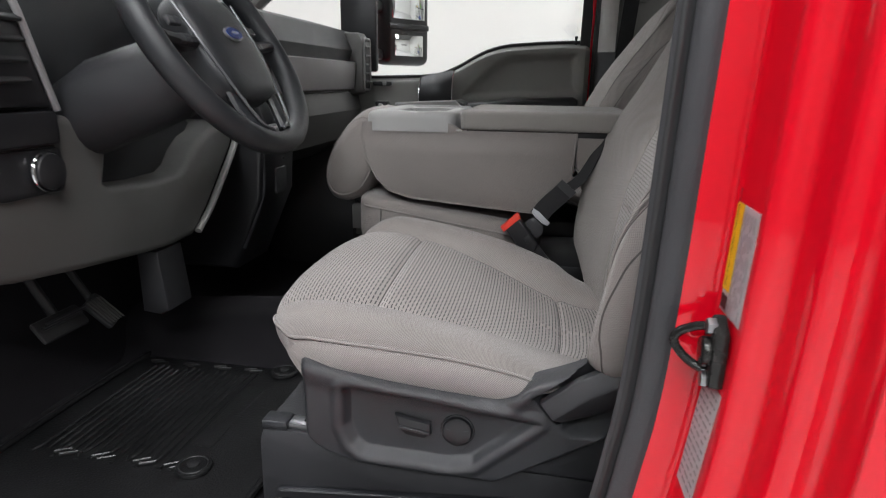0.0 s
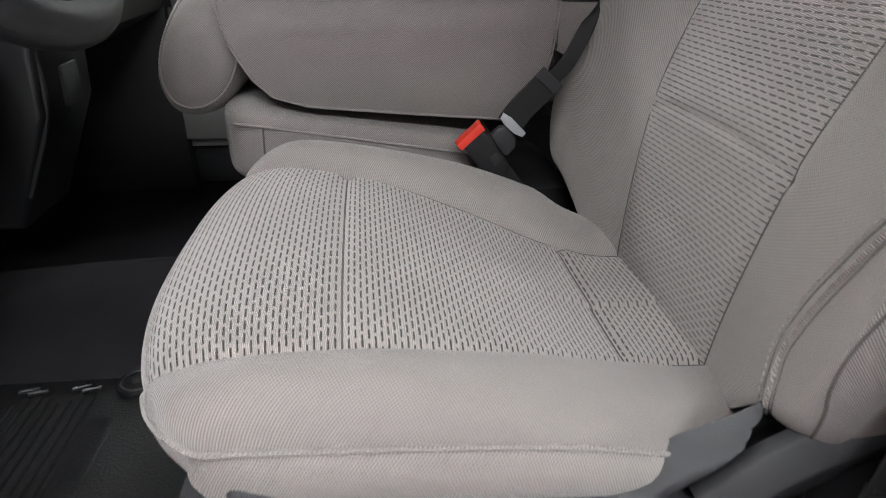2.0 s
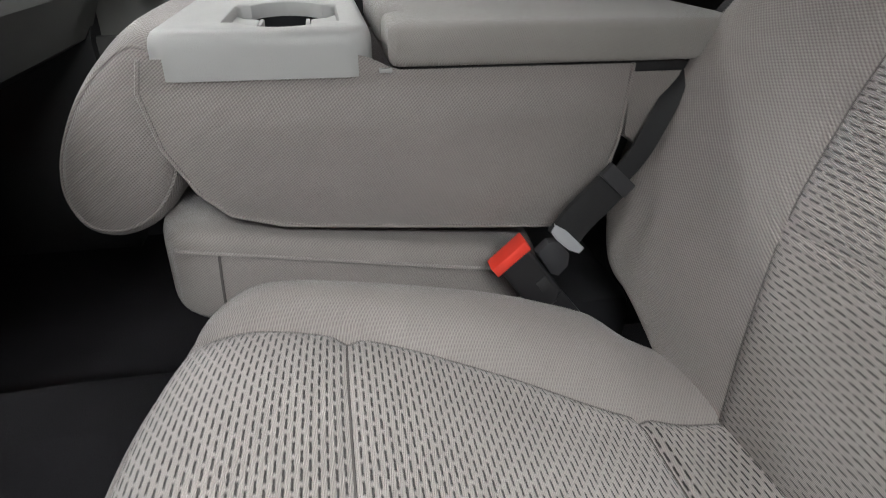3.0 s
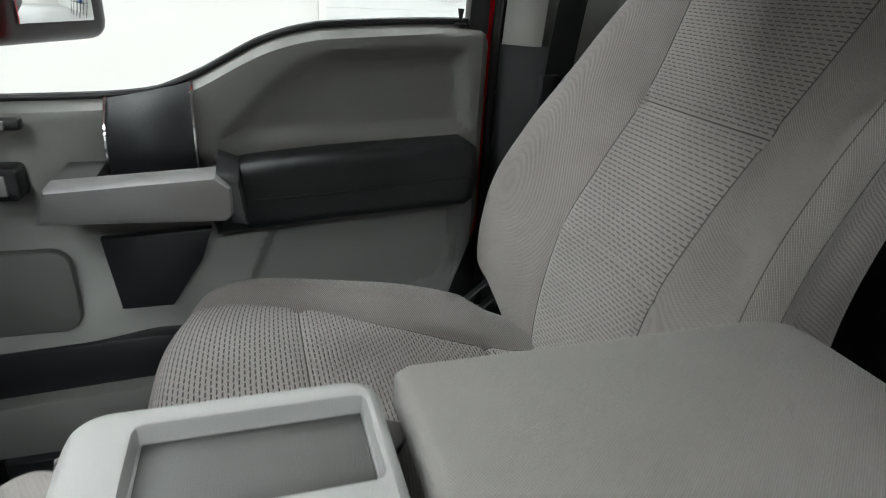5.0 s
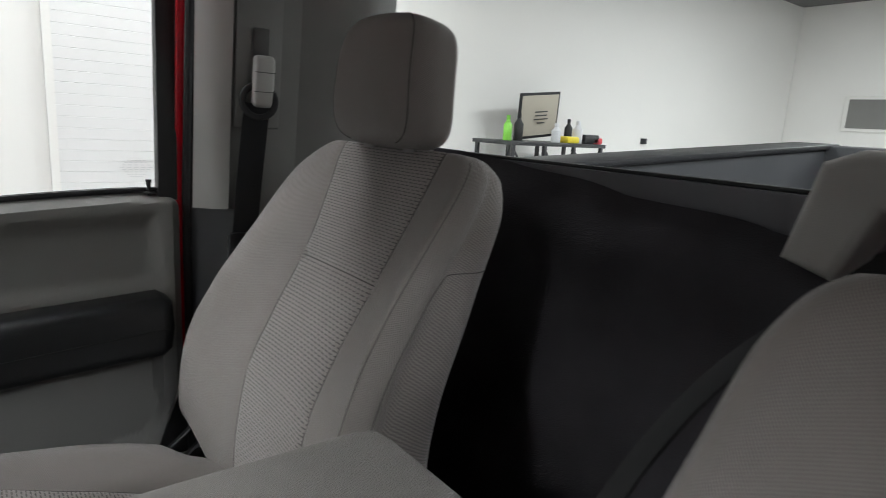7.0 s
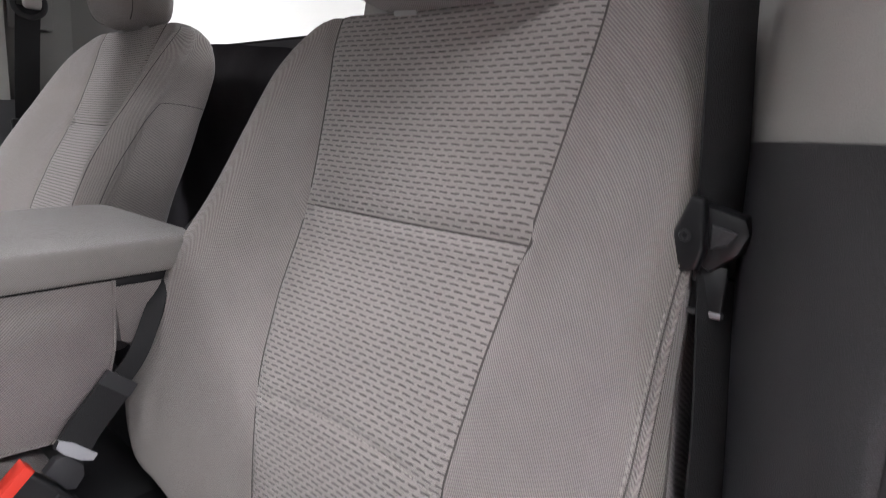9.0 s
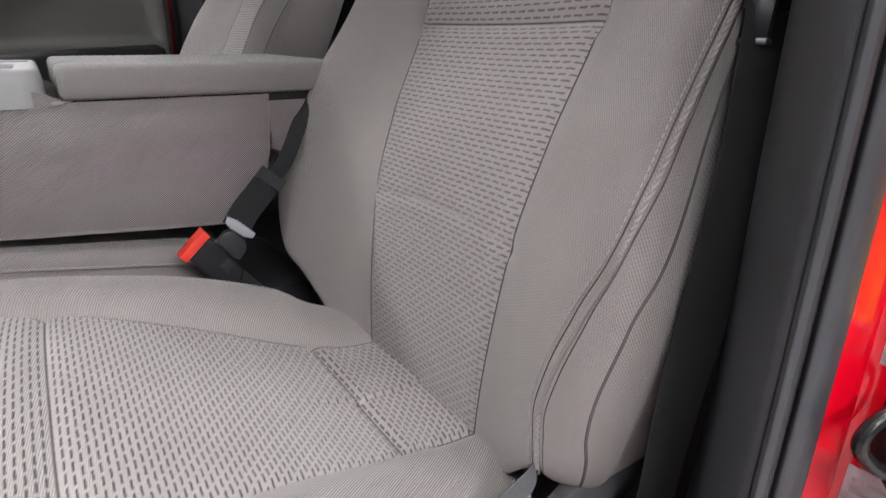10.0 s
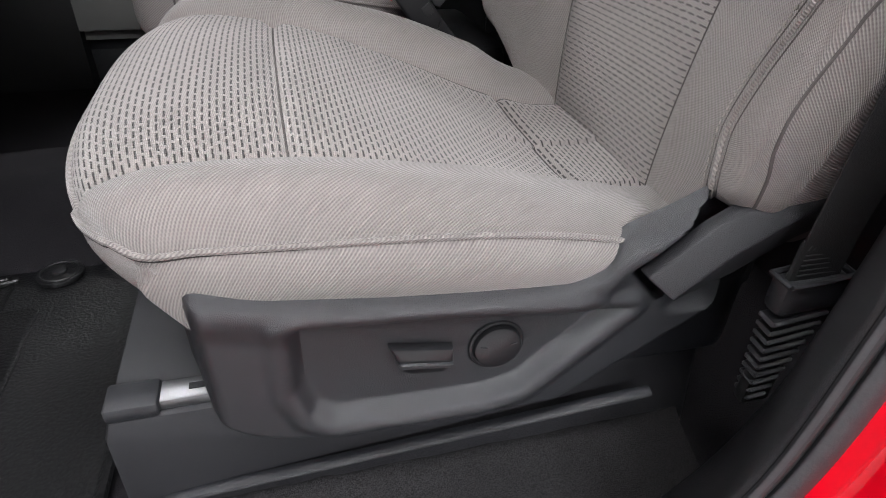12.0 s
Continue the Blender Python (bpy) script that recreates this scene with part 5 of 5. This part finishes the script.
part("vent_ring", tube([(-.3895, y, z) for y, z in rrect(1.131, .669, 1.205, .841, .014)] + [(-.3895, 1.205, .827)], .0035, 8), M_SILVER, cv)
part("tow_switch", obox((-.446, .545, .580), (.03, .125, .018), (0, 8, 0), .004), M_SILVER, dash)
for k in range(4):
    part("switch_key", obox((-.436, .500 + .03 * k, .598), (.018, .022, .012), (0, 12, 0), .003), M_BLACK, dash)
part("knee_edge", tube(curve_of([(-.536, .452, .604), (-.531, .462, .588), (-.530, .436, .535), (-.530, .365, .462), (-.530, .300, .400), (-.534, .250, .360)], 30), .011, 10, flat=.7), M_GREY, dash)
part("socket_plate", prism(rrect(.530, .40, .60, .47, .008), "x", -.475, -.462, .003), M_BLACK, dash)
part("stack_rim", tube(curve_of([(-.458, .47, .60), (-.468, .47, .50), (-.475, .468, .40), (-.535, .465, .26)], 20), .006, 8), M_BLACK, dash)

wheel = thing("steering_wheel", (-.28, -.02, .60), "black leather steering wheel with silver spoke trim", "steering wheel")
WC, WN = Vector((-.292, -.02, .765)), Vector((.85, 0, .527)).normalized()
WD = Vector((.527, 0, -.85)).normalized()
WY = Vector((0, 1, 0))
part("rim", ring(WC + WY * .006, WN, .194, .0190, 72, 14, 1.1), M_LEATHER, wheel)
rim_in = part("hub", pillow(tuple(WC - WN * .01 + WD * .015), (.075, .180, .200), (0, -31.8, 0), 3.6, 24, False), M_LEATHER, wheel)
for name, k, lift, m_ in (("badge", 1.0, .0295, M_SILVER), ("badge_field", .84, .0312, M_BADGE), ("badge_mark", .42, .0330, M_SILVER)):
    bm = disc((0, 0, 0), (0, 0, 1), 1, .0035, 36)
    turn = Matrix((WY, WD, WN)).transposed().to_4x4()
    bmesh.ops.transform(bm, matrix=Matrix.Translation(WC + WN * lift + WD * .004) @ turn @ Matrix.Diagonal((.028 * k, .0125 * k * (.45 if k < .5 else 1), 1, 1)), verts=bm.verts)
    part(name, bm, m_, rim_in)
for sg in (-1, 1):
    a, b = WC + WY * sg * .075 - WN * .012, WC + WY * sg * .175
    part("side_spoke", tube([a, (a + b) / 2 - WN * .004, b], [.030, .024, .020], 10, flat=.5), M_BLACKS, wheel)
    for k in range(4):
        p = WC + WY * sg * (.112 + .014 * (k % 2)) + WN * .008 - WD * (.022 - .03 * (k // 2))
        part("spoke_button", obox(tuple(p), (.008, .016, .014), (0, -31.8, 0), .002), M_BLACK, wheel)
    p0, p1, p2 = WC + WY * sg * .055 + WD * .05 + WN * .004, WC + WY * sg * .06 + WD * .12, WC + WY * sg * .045 + WD * .172
    sp = part("lower_spoke", tube([p0, p1, p2], [.022, .018, .020], 10, flat=.5), M_LEATHER, wheel)
    part("spoke_trim", tube(curve_of([WC + WY * sg * .098 - WD * .07 + WN * .012, WC + WY * sg * .092 + WD * .02 + WN * .016, WC + WY * sg * .072 + WD * .10 + WN * .014, WC + WY * sg * .052 + WD * .155 + WN * .012, WC + WY * sg * .02 + WD * .172 + WN * .010], 24), .0026, 8), M_DIMSILVER, sp)
part("column", tube([tuple(WC - WN * .03), tuple(WC - WN * .12), (-.50, -.02, .665), (-.66, -.02, .59)], [.05, .072, .078, .06], 20), M_LEVER, wheel)
part("stalk", tube([(-.37, .04, .73), (-.36, .12, .74), (-.355, .20, .75)], [.008, .009, .012], 10), M_BLACKS, wheel)

ped = thing("brake_pedal", (-.66, -.06, .12), "worn metal-edged brake pedal on a black arm", "pedal", "pedals")
part("pad", obox((-.662, -.047, .236), (.012, .115, .048), (0, -38, 0), .006), M_DARK, ped)
for k in range(5):
    part("groove", obox((-.6555 + .0055 * (k - 2), -.047, .2425 + .0075 * (k - 2)), (.004, .104, .004), (0, -38, 0), .001, 1), M_SEAL, ped)
part("arm", tube([(-.672, -.04, .235), (-.73, -.04, .33), (-.77, -.04, .45)], .010, 10), M_DARK, ped)
acc = thing("accelerator_pedal", (-.66, .09, .10), "tall ribbed black accelerator pedal", "pedal", "pedals")
part("pad", obox((-.660, .064, .221), (.014, .050, .074), (18, -35, 0), .006), M_SEAL, acc)
for k in range(6):
    part("groove", obox((-.6515, .064 - .02 + .008 * k, .225), (.004, .003, .066), (18, -35, 0), .001, 1), M_GREYD, acc)
part("arm", tube([(-.67, .064, .22), (-.74, .064, .33), (-.78, .064, .45)], .008, 10), M_DARK, acc)

# windscreen pillars and header closing the cab
for y in (-.36, 1.20):
    setting("windscreen_pillar", tube([(-.95, y, .86), (-.62, y + (.02 if y < 0 else -.02), 1.12), (-.34, y + (.05 if y < 0 else -.05), 1.33)], .035, 10), M_GREYD, "grey trimmed windscreen pillar")
# out of view; added to block light that reached the driver's footwell
setting("hinge_pillar", box((-1.24, -.50, -.10), (-.70, -.405, .84), .02), M_DARK, "dark hinge pillar, added out of view to shade the driver's footwell")
setting("cowl", prism([(-1.25, .70), (-.80, .82), (-.80, .55), (-1.25, .55)], "y", -.42, 1.27), M_DARK, "black cowl under the windscreen")
ws = setting("windscreen", sheet(lambda u, v: Vector((-.95 + .61 * u, -.33 + 1.5 * v, .86 + .47 * u)), lin(0, 1, 6), lin(0, 1, 6)), M_GLASS, "windscreen glass")
ws.visible_shadow = False
setting("hood", box((-2.3, -.50, .50), (-1.2, 1.34, .72), .06, 3), M_RED, "red bonnet in front of the windscreen")
setting("bed_front", box((.86, -.45, .0), (.90, 1.29, .86), .006), M_LINER, "grey front panel of the truck bed")


def tilted(p):
    return Vector((p[0], p[1], p[2] + .055 * (p[0] - 1.2)))


def bed_wall(y0, y1, x0, x1, z0, z1, bev):
    bm = box((x0, y0, z0), (x1, y1, z1), bev, 2)
    for v in bm.verts:
        v.co = tilted(v.co)
    return bm


bed = thing("truck_bed", (2.0, .42, -.05), "empty truck bed with dark liner and grey rails", "truck bed")
part("bed_floor", bed_wall(-.42, 1.26, .90, 3.0, .33, .37, .005), M_LINER, bed)
for y in (-.47, 1.13):
    s_ = part("bed_side", bed_wall(y, y + .16, .90, 2.98, .36, .885, .01), M_LINER, bed)
    part("rail_cap", bed_wall(y - .02, y + .17, .90, 3.0, .885, .905, .006), M_SEAL, s_)
part("tailgate", bed_wall(-.31, 1.13, 2.90, 2.98, .37, .90, .01), M_LINER, bed)

# ---- photo studio round the truck ----
WY1, WX1, CEIL = 5.3, 11.8, 3.35
setting("ground", box((-7, -6.5, GROUND - .1), (WX1 + .2, WY1 + .2, GROUND)), M_FLOOR, "smooth grey concrete studio floor")
setting("wall_north", box((-7, WY1, GROUND), (WX1 + .2, WY1 + .2, CEIL)), M_WALL, "white painted studio wall")
setting("wall_east", box((WX1, -6.5, GROUND), (WX1 + .2, WY1 - .003, CEIL)), M_WALL, "white painted studio wall")
setting("wall_south", box((-7, -6.7, GROUND), (WX1 + .2, -6.503, CEIL)), M_WALLG, "unseen studio wall, darkened to cut the fill light")
setting("wall_west", box((-7.2, -6.7, GROUND), (-7.003, WY1 + .2, CEIL)), M_WALLG, "unseen studio wall, darkened to cut the fill light")
setting("ceiling_studio", box((-7.2, -6.7, CEIL), (WX1 + .2, WY1 + .2, CEIL + .1)), M_WALLG, "studio ceiling, darkened to cut the fill light")
sh = thing("roller_shutter", (2.6, WY1 - .03, GROUND), "white ribbed roller shutter in the studio wall", "shutter", kind="structure")
for k in range(48):
    z = GROUND + .03 + .075 * k
    part("slat", box((.53, WY1 - .028, z), (2.9, WY1 - .006, z + .0742), .002, 1), M_SHUTTER, sh)
for x in (.48, 2.9):
    part("jamb", box((x, WY1 - .05, GROUND), (x + .05, WY1 - .004, GROUND + 3.65)), M_WALL, sh)
for lx, ly, lw in LAMPS:
    cl = thing("ceiling_lamp", (lx, ly, 3.30), "long white ceiling lamp fixed to the studio ceiling", "lamp", "ceiling lamps")
    part("diffuser", box((lx - 1.6, ly - .25, 3.30), (lx + 1.6, ly + .25, 3.33)), M_LAMP, cl)
    part("housing", box((lx - 1.62, ly - .27, 3.332), (lx + 1.62, ly + .27, 3.349)), M_SHUTTER, cl)

# work table by the wall, with a framed picture and bottles
TX, TY, TZ = 5.72, 4.75, .87
tb = thing("work_table", (TX - .7, TY, GROUND), "black metal work table with slanting braces", "table")
part("table_top", box((TX - 1.45, TY - .3, TZ - .04), (TX, TY + .3, TZ), .004), M_BLACK, tb)
for x in (TX - 1.40, TX - .95, TX - .5, TX - .05):
    for y in (TY - .27, TY + .27):
        part("leg", box((x - .018, y - .018, GROUND), (x + .018, y + .018, TZ - .04)), M_BLACK, tb)
for x in (TX - 1.4, TX - .95, TX - .5):
    part("brace", tube([(x, TY - .27, TZ - .06), (x + .40, TY - .27, TZ - .62)], .012, 8), M_BLACK, tb)
part("shelf", box((TX - 1.40, TY - .25, TZ - .62), (TX - .05, TY + .25, TZ - .60), .003), M_BLACK, tb)
pf = thing("framed_picture", (TX - .65, TY + .2, TZ), "dark framed certificate leaning on the table", "picture")
part("frame", obox((TX - .60, TY + .20, TZ + .28), (.62, .02, .50), (8, -6, 0), .006), M_DARK, pf)
part("print", obox((TX - .60, TY + .185, TZ + .28), (.56, .006, .44), (8, -6, 0)), grained(mat("cream_paper", (.50, .46, .38), .7), 30, .0002, .08, 12), pf)
for k in range(6):
    w = (.10, .16, .20, .18, .22, .12)[k]
    part("print_bar", obox((TX - .58, TY + .175, TZ + .40 - .04 * k), (w, .004, .014), (8, -6, 0)), M_GREYD, pf)


def bottle(x, y, h, r, material, name, label):
    bm = bmesh.new()
    prof = [(0, r * .95), (.02, r), (.62, r), (.74, r * .55), (.82, r * .38), (.84, r * .45), (1, r * .42), (1, 0)]
    sheet(lambda u, v: Vector((x + np.interp(u, range(8), [p[1] for p in prof]) * math.cos(v), y + np.interp(u, range(8), [p[1] for p in prof]) * math.sin(v), TZ + h * np.interp(u, range(8), [p[0] for p in prof]))), list(range(8)), [math.tau * k / 14 for k in range(14)], None, bm, True)
    return solo(name, bm, material, label, "bottle", "bottles on the table")


M_GREEN = mat("green_plastic", (.25, .65, .08), .35)
M_YEL = mat("yellow_plastic", (.85, .70, .05), .35)
M_BLUE = mat("blue_plastic", (.03, .10, .50), .35)
M_PINK = mat("red_plastic", (.70, .08, .10), .4)
bottle(TX - 1.28, TY - .05, .25, .045, M_GREEN, "spray_bottle", "green spray bottle on the work table")
bottle(TX - 1.10, TY - .02, .28, .05, M_DARK, "spray_bottle", "black spray bottle on the work table")
bottle(TX - .72, TY - .20, .20, .05, M_LABEL, "bottle", "white bottle on the work table")
bottle(TX - .38, TY - .20, .24, .055, M_LABEL, "jug", "white jug on the work table")
bottle(TX - .25, TY + .05, .26, .045, M_DARK, "bottle", "dark bottle on the work table")
for n_, x0, w_, h_, m_, lb in (("cloth_bundle", TX - .58, .20, .07, M_YEL, "yellow cloth bundle on the work table"), ("tool_case", TX - .30, .24, .10, M_DARK, "black tool case on the work table"), ("box", TX - .16, .16, .07, M_PINK, "red cardboard box on the work table")):
    solo(n_, box((x0, TY - .25, TZ), (x0 + w_, TY - .10, TZ + h_), .015), m_, lb, "clutter")
solo("bucket", disc((TX - 1.0, TY, TZ - .53), (0, 0, 1), .13, .14, 24, .01), M_BLUE, "blue bucket on the shelf under the table", "bucket")
# socket plate and pipes low on the wall
solo("wall_socket", box((7.55, WY1 - .03, .88), (7.67, WY1 - .001, .96), .006), M_SEAL, "dark wall socket on the white wall", "socket")
pn = thing("wall_window", (WX1 - .02, 3.4, 1.28), "pale framed interior window in the far studio wall", "window", kind="structure")
part("window_frame", box((WX1 - .05, 2.3, 1.27), (WX1 - .004, 4.36, 1.84), .01), M_WALL, pn)
part("window_pane", box((WX1 - .058, 2.37, 1.32), (WX1 - .052, 4.29, 1.79), .002), M_GREY, pn)
